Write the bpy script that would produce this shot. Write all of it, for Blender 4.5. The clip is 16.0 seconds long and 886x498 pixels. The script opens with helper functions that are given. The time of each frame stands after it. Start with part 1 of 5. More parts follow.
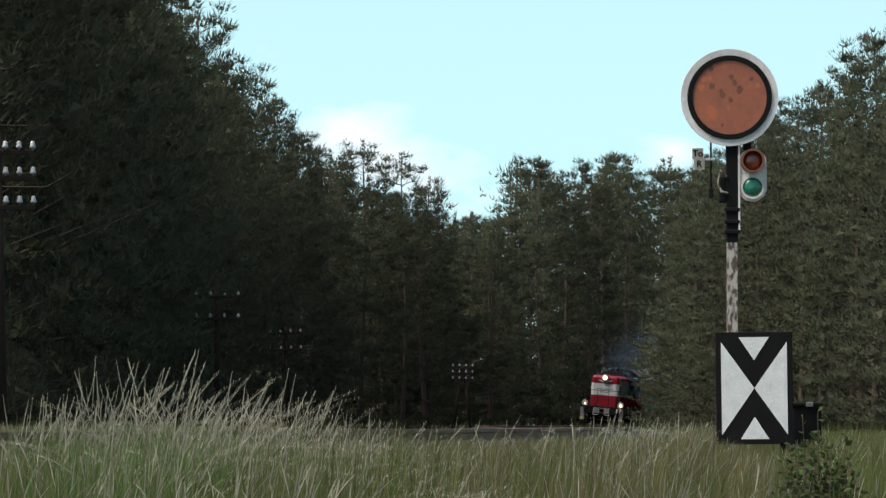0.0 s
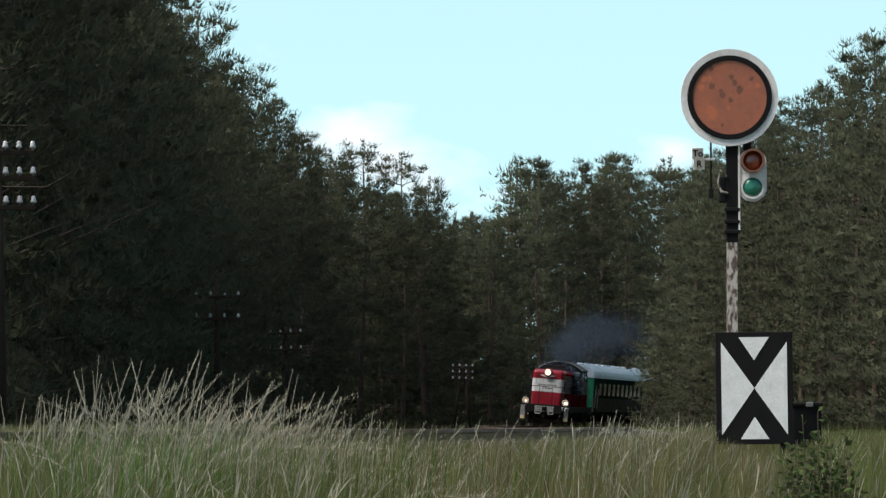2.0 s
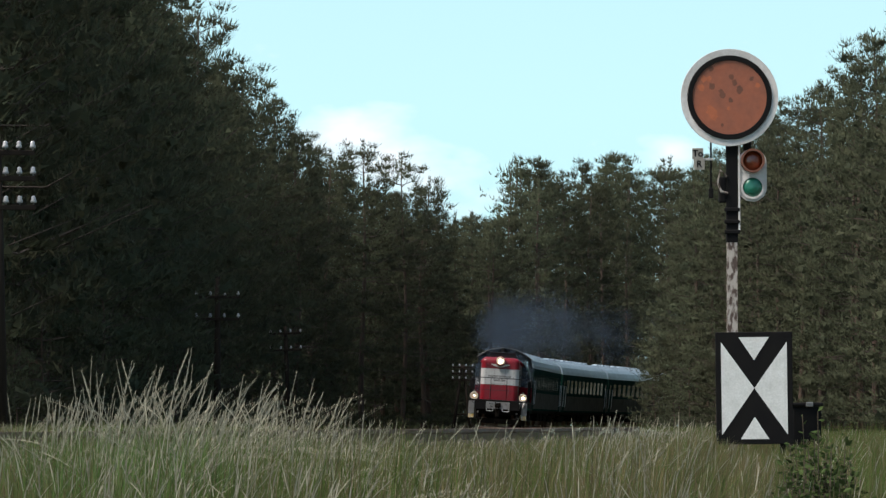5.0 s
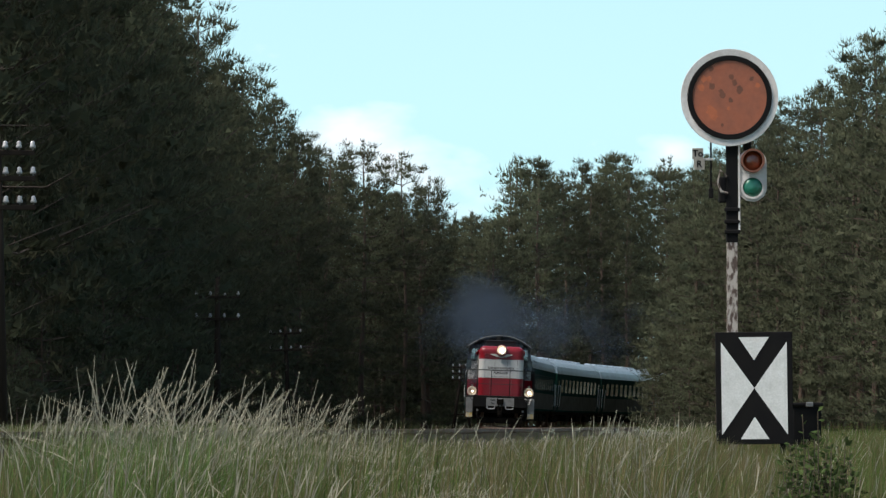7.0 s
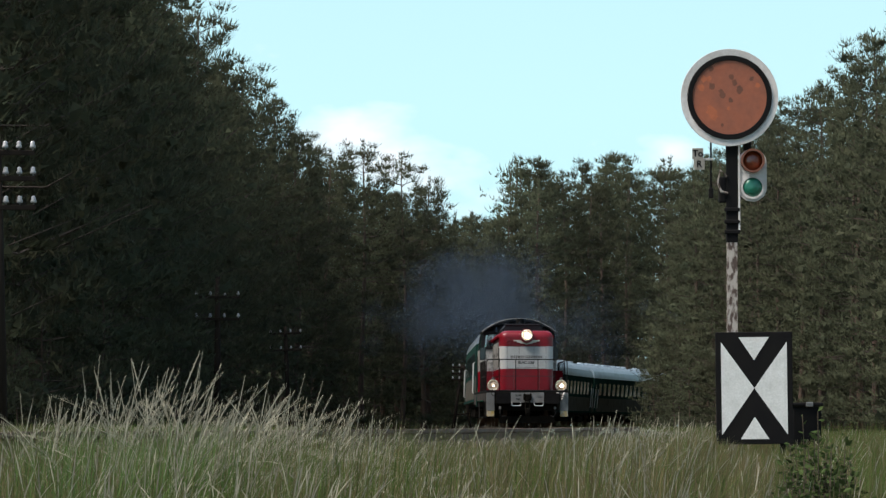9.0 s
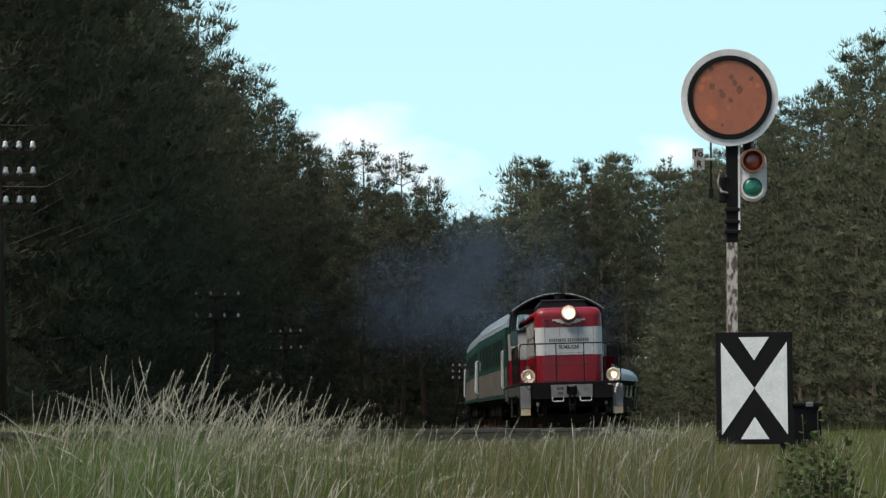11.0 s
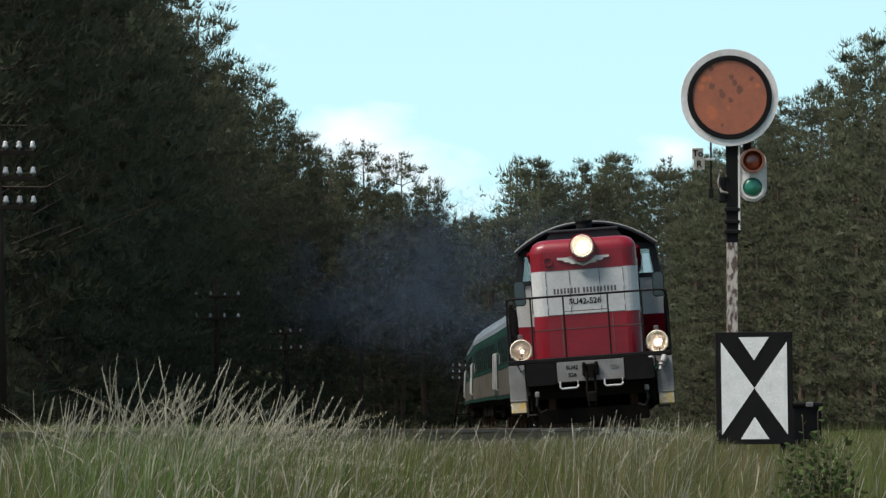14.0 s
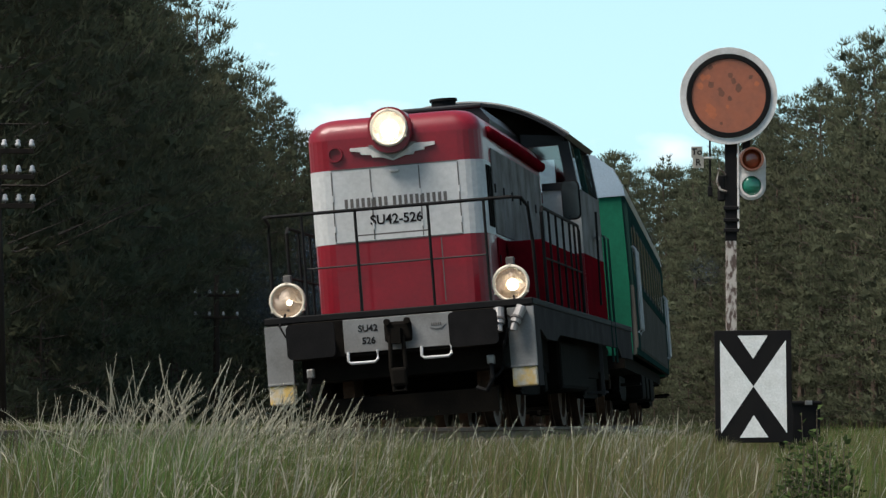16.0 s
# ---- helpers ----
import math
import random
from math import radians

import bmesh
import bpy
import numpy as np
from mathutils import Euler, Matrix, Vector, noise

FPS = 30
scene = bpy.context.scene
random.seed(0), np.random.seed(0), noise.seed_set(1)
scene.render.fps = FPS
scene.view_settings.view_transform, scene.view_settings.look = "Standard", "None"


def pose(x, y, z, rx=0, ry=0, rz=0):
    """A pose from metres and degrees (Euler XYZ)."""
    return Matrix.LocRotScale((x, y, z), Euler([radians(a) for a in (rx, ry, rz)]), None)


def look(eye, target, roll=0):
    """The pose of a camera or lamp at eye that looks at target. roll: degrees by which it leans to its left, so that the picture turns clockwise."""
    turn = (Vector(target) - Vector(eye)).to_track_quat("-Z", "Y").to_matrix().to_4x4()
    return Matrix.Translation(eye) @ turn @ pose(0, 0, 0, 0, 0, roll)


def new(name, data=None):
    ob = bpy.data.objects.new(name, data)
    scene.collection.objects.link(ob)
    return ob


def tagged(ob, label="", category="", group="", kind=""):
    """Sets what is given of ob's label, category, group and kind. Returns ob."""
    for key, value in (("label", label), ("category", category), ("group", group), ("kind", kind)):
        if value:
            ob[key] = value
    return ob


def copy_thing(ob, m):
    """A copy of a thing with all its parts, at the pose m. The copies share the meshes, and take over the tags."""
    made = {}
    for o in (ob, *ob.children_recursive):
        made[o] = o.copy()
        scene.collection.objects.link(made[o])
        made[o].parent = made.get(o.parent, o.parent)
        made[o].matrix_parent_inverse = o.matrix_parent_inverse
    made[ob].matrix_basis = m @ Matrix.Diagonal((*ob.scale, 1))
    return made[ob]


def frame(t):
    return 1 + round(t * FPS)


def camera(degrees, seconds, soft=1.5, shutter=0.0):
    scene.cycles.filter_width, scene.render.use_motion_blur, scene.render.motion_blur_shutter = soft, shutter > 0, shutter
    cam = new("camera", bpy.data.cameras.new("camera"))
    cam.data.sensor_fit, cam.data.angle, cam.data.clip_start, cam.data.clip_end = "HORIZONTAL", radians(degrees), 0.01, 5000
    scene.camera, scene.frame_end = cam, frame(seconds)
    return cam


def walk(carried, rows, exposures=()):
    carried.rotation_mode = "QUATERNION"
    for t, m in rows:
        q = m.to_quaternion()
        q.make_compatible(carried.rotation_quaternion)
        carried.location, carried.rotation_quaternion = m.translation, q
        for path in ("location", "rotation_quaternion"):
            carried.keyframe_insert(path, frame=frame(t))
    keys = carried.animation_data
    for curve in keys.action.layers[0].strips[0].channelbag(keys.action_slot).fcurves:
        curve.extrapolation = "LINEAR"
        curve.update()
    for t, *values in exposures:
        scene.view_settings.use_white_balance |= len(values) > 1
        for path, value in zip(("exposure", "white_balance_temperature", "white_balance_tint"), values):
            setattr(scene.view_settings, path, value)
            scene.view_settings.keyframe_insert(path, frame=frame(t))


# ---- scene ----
# ---------------------------------------------------------------- the camera
# World: the camera stands at x = 0, y = 0 and looks along +y; rail heads lie at z = RAIL.
RAIL = 1.0
EYE = 1.10
PITCH = 2.59
cam = camera(13.0, 16.0, soft=1.4)
walk(cam, [(0.0, pose(0, 0, EYE, 90 + PITCH, 0, 0)),
           (15.4, pose(0, 0, EYE, 90 + PITCH, 0, 0)),
           (15.7, pose(0, 0, EYE, 90 + PITCH - 0.008, 0, -0.006)),
           (16.0, pose(0, 0, EYE, 90 + PITCH - 0.024, 0, -0.014))])
scene.view_settings.exposure = 0.6
scene.cycles.transparent_max_bounces = 48

# ---------------------------------------------------------------- sky and sun
SUN_UP, SUN_TURN = 57.0, 246.0          # degrees; the sun stands behind thin cloud, high over the left wood


def build_sky():
    world = bpy.data.worlds.new("sky")
    scene.world = world
    world.use_nodes = True
    nt = world.node_tree
    nt.nodes.clear()
    out = nt.nodes.new("ShaderNodeOutputWorld")
    bg = nt.nodes.new("ShaderNodeBackground")
    sky = nt.nodes.new("ShaderNodeTexSky")
    sky.sky_type = "NISHITA"
    sky.sun_disc = False
    sky.sun_elevation, sky.sun_rotation = radians(SUN_UP), radians(SUN_TURN)
    sky.air_density, sky.dust_density, sky.ozone_density = 1.0, 1.5, 1.0
    # bright haze that thins towards the zenith, and two soft white clouds over the wood
    ln = nt.links.new

    def math_node(kind, a, b, clamp=False):
        n = nt.nodes.new("ShaderNodeMath")
        n.operation, n.use_clamp = kind, clamp
        for k, v in enumerate((a, b)):
            if isinstance(v, (int, float)):
                n.inputs[k].default_value = v
            else:
                ln(v, n.inputs[k])
        return n.outputs["Value"]
    co = nt.nodes.new("ShaderNodeTexCoord").outputs["Generated"]
    mp = nt.nodes.new("ShaderNodeMapping")
    mp.inputs["Scale"].default_value = (60.0, 3.0, 130.0)
    ln(co, mp.inputs["Vector"])
    nz = nt.nodes.new("ShaderNodeTexNoise")
    nz.inputs["Scale"].default_value, nz.inputs["Detail"].default_value, nz.inputs["Roughness"].default_value = 1.0, 5.0, 0.5
    ln(mp.outputs["Vector"], nz.inputs["Vector"])
    total = math_node("MULTIPLY", nz.outputs["Fac"], 0.62)
    for x, z, rx, rz, amount in ((-0.022, 0.0735, 0.026, 0.0125, 0.50), (0.058, 0.0700, 0.012, 0.008, 0.42), (-0.004, 0.062, 0.030, 0.013, 0.32)):
        m2 = nt.nodes.new("ShaderNodeMapping")
        m2.inputs["Scale"].default_value = (1 / rx, 0.0, 1 / rz)
        m2.inputs["Location"].default_value = (-x / rx, 0.0, -z / rz)
        ln(co, m2.inputs["Vector"])
        le = nt.nodes.new("ShaderNodeVectorMath")
        le.operation = "LENGTH"
        ln(m2.outputs["Vector"], le.inputs[0])
        near = math_node("SUBTRACT", 1.0, le.outputs["Value"], True)
        total = math_node("ADD", total, math_node("MULTIPLY", near, amount))
    ramp = nt.nodes.new("ShaderNodeValToRGB")
    ramp.color_ramp.elements[0].position, ramp.color_ramp.elements[1].position = 0.42, 0.78
    ln(total, ramp.inputs["Fac"])
    sep = nt.nodes.new("ShaderNodeSeparateXYZ")
    ln(co, sep.inputs["Vector"])
    haze = nt.nodes.new("ShaderNodeMapRange")
    haze.inputs["From Min"].default_value, haze.inputs["From Max"].default_value = 0.08, 0.40
    haze.inputs["To Min"].default_value, haze.inputs["To Max"].default_value = 0.80, 0.08
    ln(sep.outputs["Z"], haze.inputs["Value"])
    veil = nt.nodes.new("ShaderNodeMixRGB")
    veil.inputs[2].default_value = (5.0, 8.1, 8.9, 1)
    ln(haze.outputs["Result"], veil.inputs[0])
    cloud = nt.nodes.new("ShaderNodeMixRGB")
    cloud.inputs[2].default_value = (8.0, 8.6, 9.1, 1)
    ln(sky.outputs["Color"], veil.inputs[1])
    ln(veil.outputs["Color"], cloud.inputs[1])
    ln(ramp.outputs["Color"], cloud.inputs[0])
    ln(cloud.outputs["Color"], bg.inputs["Color"])
    bg.inputs["Strength"].default_value = 0.088
    ln(bg.outputs["Background"], out.inputs["Surface"])
    sun = bpy.data.lights.new("sun", "SUN")
    sun.energy, sun.angle, sun.color = 4.2, radians(28), (1.0, 0.94, 0.86)
    ob = new("sun", sun)
    a, e = radians(SUN_TURN), radians(SUN_UP)
    to_sun = Vector((math.sin(a) * math.cos(e), math.cos(a) * math.cos(e), math.sin(e)))
    ob.matrix_world = look(to_sun * 100, (0, 0, 0))


build_sky()


# ---------------------------------------------------------------- materials
def surface(name, base, other=None, scale=3.0, rough=0.7, metal=0.0, bump=0.15, fine=40.0, spread=0.5, vary=0.0,
            island=False, coat=0.0, stretch=(1, 1, 1), spec=0.5):
    """Two colours mixed by coarse noise, fine grain in value and relief; vary: change from piece to piece."""
    m = bpy.data.materials.new(name)
    m.use_nodes = True
    nt = m.node_tree
    ln = nt.links.new
    p = nt.nodes["Principled BSDF"]
    other = other or tuple(c * 0.75 for c in base)
    co = nt.nodes.new("ShaderNodeTexCoord")
    mp = nt.nodes.new("ShaderNodeMapping")
    mp.inputs["Scale"].default_value = stretch
    ln(co.outputs["Object"], mp.inputs["Vector"])
    n1 = nt.nodes.new("ShaderNodeTexNoise")
    n1.inputs["Scale"].default_value, n1.inputs["Detail"].default_value = scale, 5.0
    n2 = nt.nodes.new("ShaderNodeTexNoise")
    n2.inputs["Scale"].default_value, n2.inputs["Detail"].default_value = fine, 3.0
    ln(mp.outputs["Vector"], n1.inputs["Vector"])
    ln(mp.outputs["Vector"], n2.inputs["Vector"])
    rp = nt.nodes.new("ShaderNodeValToRGB")
    rp.color_ramp.elements[0].position, rp.color_ramp.elements[1].position = 0.5 - spread / 2, 0.5 + spread / 2
    ln(n1.outputs["Fac"], rp.inputs["Fac"])
    mix = nt.nodes.new("ShaderNodeMixRGB")
    mix.inputs[1].default_value, mix.inputs[2].default_value = (*base, 1), (*other, 1)
    ln(rp.outputs["Color"], mix.inputs[0])
    hsv = nt.nodes.new("ShaderNodeHueSaturation")
    ln(mix.outputs["Color"], hsv.inputs["Color"])
    mr = nt.nodes.new("ShaderNodeMapRange")
    mr.inputs["To Min"].default_value, mr.inputs["To Max"].default_value = 0.8, 1.2
    ln(n2.outputs["Fac"], mr.inputs["Value"])
    if vary:
        if island:
            src = nt.nodes.new("ShaderNodeNewGeometry").outputs["Random Per Island"]
        else:
            src = nt.nodes.new("ShaderNodeObjectInfo").outputs["Random"]
        mv = nt.nodes.new("ShaderNodeMapRange")
        mv.inputs["To Min"].default_value, mv.inputs["To Max"].default_value = 1 - vary, 1 + vary
        ln(src, mv.inputs["Value"])
        mu = nt.nodes.new("ShaderNodeMath")
        mu.operation = "MULTIPLY"
        ln(mv.outputs["Result"], mu.inputs[0])
        ln(mr.outputs["Result"], mu.inputs[1])
        ln(mu.outputs["Value"], hsv.inputs["Value"])
    else:
        ln(mr.outputs["Result"], hsv.inputs["Value"])
    ln(hsv.outputs["Color"], p.inputs["Base Color"])
    p.inputs["Roughness"].default_value, p.inputs["Metallic"].default_value = rough, metal
    p.inputs["Coat Weight"].default_value = coat
    p.inputs["Specular IOR Level"].default_value = spec
    if bump:
        b = nt.nodes.new("ShaderNodeBump")
        b.inputs["Strength"].default_value, b.inputs["Distance"].default_value = bump, 0.01
        ln(n2.outputs["Fac"], b.inputs["Height"])
        ln(b.outputs["Normal"], p.inputs["Normal"])
    return m


def glow(name, color, strength, base=(0.8, 0.8, 0.8)):
    m = bpy.data.materials.new(name)
    m.use_nodes = True
    p = m.node_tree.nodes["Principled BSDF"]
    p.inputs["Base Color"].default_value = (*base, 1)
    p.inputs["Emission Color"].default_value = (*color, 1)
    p.inputs["Emission Strength"].default_value = strength
    return m


def window_glass(name):
    """Thin flat glazing: clear, with a gloss that mirrors the sky."""
    m = bpy.data.materials.new(name)
    m.use_nodes = True
    nt = m.node_tree
    nt.nodes.remove(nt.nodes["Principled BSDF"])
    clear, gloss = nt.nodes.new("ShaderNodeBsdfTransparent"), nt.nodes.new("ShaderNodeBsdfGlossy")
    mix = nt.nodes.new("ShaderNodeMixShader")
    clear.inputs["Color"].default_value = (0.86, 0.92, 0.92, 1)
    gloss.inputs["Roughness"].default_value = 0.05
    mix.inputs[0].default_value = 0.16
    nt.links.new(clear.outputs["BSDF"], mix.inputs[1])
    nt.links.new(gloss.outputs["BSDF"], mix.inputs[2])
    nt.links.new(mix.outputs["Shader"], nt.nodes["Material Output"].inputs["Surface"])
    return m


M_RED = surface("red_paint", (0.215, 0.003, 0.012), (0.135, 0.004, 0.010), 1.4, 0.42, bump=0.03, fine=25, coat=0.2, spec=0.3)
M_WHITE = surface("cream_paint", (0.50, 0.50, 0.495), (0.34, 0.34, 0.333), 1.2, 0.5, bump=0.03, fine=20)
# darker copies of red and cream: the sides' shade is in their colour
M_SHADED_RED = surface("shaded_red_side_paint", (0.15, 0.004, 0.010), (0.085, 0.006, 0.009), 2.2, 0.95, bump=0.06, fine=18, spec=0.0)
M_SHADED_WHITE = surface("shaded_cream_side_paint", (0.24, 0.235, 0.225), (0.11, 0.10, 0.09), 2.2, 0.95, bump=0.06, fine=18, spec=0.0)
M_PLATE = surface("dull_grey_plate_paint", (0.22, 0.22, 0.215), (0.12, 0.117, 0.11), 3.0, 0.65, bump=0.06, spec=0.2)
M_GREY = surface("grey_paint", (0.066, 0.062, 0.060), (0.036, 0.034, 0.032), 2.0, 0.95, bump=0.05, spec=0.0)
M_BLACK = surface("black_paint", (0.007, 0.007, 0.008), (0.013, 0.012, 0.011), 3.0, 0.7, bump=0.08, spec=0.08)
M_ROOF = surface("dark_roof_paint", (0.007, 0.008, 0.010), (0.014, 0.014, 0.016), 1.0, 0.5, bump=0.05, spec=0.25)
M_UNDER = surface("greasy_underframe", (0.005, 0.0045, 0.004), (0.011, 0.009, 0.007), 4.0, 0.9, bump=0.3, spec=0.04)
M_STEEL = surface("bare_steel", (0.30, 0.29, 0.28), (0.18, 0.17, 0.16), 6.0, 0.5, 0.5, 0.05)
M_SOIL = surface("field_soil", (0.055, 0.05, 0.028), (0.035, 0.042, 0.02), 0.35, 0.95, bump=0.6, fine=9)
M_BALLAST = surface("ballast_stone", (0.050, 0.043, 0.036), (0.026, 0.022, 0.019), 2.0, 0.95, bump=0.5, fine=14, vary=0.35, island=True)
M_SLEEPER = surface("concrete_sleeper", (0.13, 0.12, 0.11), (0.08, 0.07, 0.06), 3.0, 0.9, bump=0.3)
M_RAIL = surface("rusty_rail", (0.11, 0.055, 0.03), (0.07, 0.04, 0.027), 8.0, 0.7, 0.3, 0.2)
M_BARK = surface("pine_bark", (0.085, 0.052, 0.036), (0.05, 0.036, 0.028), 3.0, 0.9, bump=0.6, fine=14, stretch=(1, 1, 0.3), vary=0.2)


# ---------------------------------------------------------------- mesh helpers
def finish(bm, name):
    me = bpy.data.meshes.new(name)
    bm.to_mesh(me)
    bm.free()
    return me


def part(name, bm, material, parent=None, label="", smooth=False):
    """One mesh object from a bmesh (or a finished mesh), under its thing."""
    me = bm if isinstance(bm, bpy.types.Mesh) else finish(bm, name)
    if material and not me.materials:
        me.materials.append(material)
    if smooth:
        me.shade_smooth()
    ob = new(name, me)
    if parent:
        ob.parent = parent
    if label:
        ob["label"] = label
    return ob


def thing(name, label, category, group="", kind="", m=None):
    ob = tagged(new(name), label, category, group, kind)
    if m is not None:
        ob.matrix_world = m
    return ob


def box(bm, x0, x1, y0, y1, z0, z1, bevel=0.0, seg=2):
    vs = [bm.verts.new(p) for p in ((x0, y0, z0), (x1, y0, z0), (x1, y1, z0), (x0, y1, z0),
                                    (x0, y0, z1), (x1, y0, z1), (x1, y1, z1), (x0, y1, z1))]
    fs = [bm.faces.new([vs[i] for i in q]) for q in ((3, 2, 1, 0), (4, 5, 6, 7), (0, 1, 5, 4), (1, 2, 6, 5), (2, 3, 7, 6), (3, 0, 4, 7))]
    if bevel:
        es = list({e for f in fs for e in f.edges})
        bmesh.ops.bevel(bm, geom=es, offset=bevel, segments=seg, affect="EDGES", profile=0.5)
    return bm


def boxed(*a, **k):
    return box(bmesh.new(), *a, **k)


def tube(bm, points, r, sides=8, r_end=None, caps=True):
    """A round bar through the points."""
    pts = [Vector(p) for p in points]
    rings = []
    n = len(pts)
    for i, p in enumerate(pts):
        d = (pts[min(i + 1, n - 1)] - pts[max(i - 1, 0)]).normalized()
        up = Vector((0, 0, 1)) if abs(d.z) < 0.95 else Vector((1, 0, 0))
        a = d.cross(up).normalized()
        b = a.cross(d)
        rr = r if r_end is None else r + (r_end - r) * i / max(n - 1, 1)
        rings.append([bm.verts.new(p + (a * math.cos(2 * math.pi * k / sides) + b * math.sin(2 * math.pi * k / sides)) * rr)
                      for k in range(sides)])
    for u, v in zip(rings, rings[1:]):
        for k in range(sides):
            bm.faces.new((u[k], u[(k + 1) % sides], v[(k + 1) % sides], v[k]))
    if caps:
        bm.faces.new(rings[0][::-1])
        bm.faces.new(rings[-1])
    return bm


def tubed(points, r, sides=8, r_end=None):
    return tube(bmesh.new(), points, r, sides, r_end)


def lathe(profile, axis="y", sides=32, bm=None, centre=(0, 0, 0)):
    """A turned form; the profile is (radius, distance along the axis)."""
    bm = bm or bmesh.new()
    rings = []
    for r, h in profile:
        ring = []
        for k in range(sides):
            a = 2 * math.pi * k / sides
            c, s = r * math.cos(a), r * math.sin(a)
            v = (c, h, s) if axis == "y" else ((c, s, h) if axis == "z" else (h, c, s))
            ring.append(bm.verts.new(Vector(v) + Vector(centre)))
        rings.append(ring)
    for u, v in zip(rings, rings[1:]):
        for k in range(sides):
            bm.faces.new((u[k], u[(k + 1) % sides], v[(k + 1) % sides], v[k]))
    for ring in (rings[0], rings[-1]):
        if (ring[0].co - ring[sides // 2].co).length > 1e-4:
            bm.faces.new(ring)
    bmesh.ops.recalc_face_normals(bm, faces=bm.faces)
    return bm


def prism(outline, y0, y1, plane="xz", bm=None):
    """An outline in the plane, drawn out along the third axis from y0 to y1."""
    bm = bm or bmesh.new()

    def at(p, w):
        return (p[0], w, p[1]) if plane == "xz" else ((p[0], p[1], w) if plane == "xy" else (w, p[0], p[1]))
    a = [bm.verts.new(at(p, y0)) for p in outline]
    b = [bm.verts.new(at(p, y1)) for p in outline]
    n = len(outline)
    fs = [bm.faces.new(a), bm.faces.new(b[::-1])]
    fs += [bm.faces.new((a[i], b[i], b[(i + 1) % n], a[(i + 1) % n])) for i in range(n)]
    bmesh.ops.recalc_face_normals(bm, faces=fs)
    return bm


def lettering(name, text, size, parent, m, material, label=""):
    cu = bpy.data.curves.new(name, "FONT")
    cu.body, cu.size, cu.extrude, cu.align_x, cu.align_y = text, size, 0.002, "CENTER", "CENTER"
    cu.offset = size * 0.022
    tmp = bpy.data.objects.new("letters", cu)
    scene.collection.objects.link(tmp)
    bpy.context.view_layer.update()
    me = bpy.data.meshes.new_from_object(tmp.evaluated_get(bpy.context.evaluated_depsgraph_get()))
    bpy.data.objects.remove(tmp)
    me.materials.clear()
    me.materials.append(material)
    ob = new(name, me)
    ob.parent = parent
    ob.matrix_basis = m
    if label:
        ob["label"] = label
    return ob


# ---------------------------------------------------------------- the line of the track
KNOTS = [(-60, -27.0), (0, -7.9), (20, -3.95), (42.5, -0.3), (57, 1.56), (70.5, 2.77), (84, 3.42), (98, 3.74), (118, 3.62), (139, 3.05),
         (160, 2.52), (174, 2.4), (190, 2.55), (209, 3.3), (230, 5.15), (250, 8.0), (264, 10.5), (290, 16.3), (330, 27.6), (390, 49.0), (470, 84.0)]


def natural_spline(knots):
    xs, ys = np.array([k[0] for k in knots], float), np.array([k[1] for k in knots], float)
    n, h = len(xs), np.diff(xs)
    a, r = np.zeros((n, n)), np.zeros(n)
    a[0, 0] = a[-1, -1] = 1
    for i in range(1, n - 1):
        a[i, i - 1], a[i, i], a[i, i + 1] = h[i - 1], 2 * (h[i - 1] + h[i]), h[i]
        r[i] = 6 * ((ys[i + 1] - ys[i]) / h[i] - (ys[i] - ys[i - 1]) / h[i - 1])
    m = np.linalg.solve(a, r)

    def f(x):
        i = int(np.clip(np.searchsorted(xs, x) - 1, 0, n - 2))
        u, v, w = xs[i + 1] - x, x - xs[i], h[i]
        return (m[i] * u ** 3 + m[i + 1] * v ** 3) / (6 * w) + (ys[i] / w - m[i] * w / 6) * u + (ys[i + 1] / w - m[i + 1] * w / 6) * v
    return f


LINE_RAW = natural_spline(KNOTS)
GRID = np.arange(-60.0, 470.1, 1.0)
LATS = np.array([LINE_RAW(v) for v in GRID])
for _ in range(40):                      # ease the curvature a little
    LATS[1:-1] = 0.25 * LATS[:-2] + 0.5 * LATS[1:-1] + 0.25 * LATS[2:]
ARC = np.concatenate([[0], np.cumsum(np.hypot(np.diff(GRID), np.diff(LATS)))])


def line(y):
    """Where the track's axis lies across, at the depth y."""
    return float(np.interp(y, GRID, LATS))


def along(s):
    """The point of the axis at the length s along it."""
    return Vector((float(np.interp(s, ARC, LATS)), float(np.interp(s, ARC, GRID)), RAIL))


def cant(s):
    """Degrees by which the track leans towards -x."""
    y = float(np.interp(s, ARC, GRID))
    return float(np.interp(y, [40, 62, 80, 92, 108, 139, 167, 205, 240, 262], [4.4, 4.5, 3.8, 3.1, 2.1, 0.3, -1.8, -3.6, -4.6, -4.8]))


def arc_at(y):
    return float(np.interp(y, GRID, ARC))


def ground_height(x, y):
    """The field: a low dip near the camera, the railway's flat, the forest floor."""
    off = x - line(min(max(y, -60), 470))
    near = 0.5 * (1 - math.tanh((y - 26) / 9))
    z = 0.62 - 0.50 * near
    z += 0.12 * noise.noise(Vector((x * 0.13, y * 0.05, 0.3))) + 0.04 * noise.noise(Vector((x * 0.6, y * 0.4, 2.3)))
    w = abs(off)
    bed = min(max((3.6 - w) / 1.6, 0.0), 1.0)
    return z * (1 - bed) + 0.60 * bed


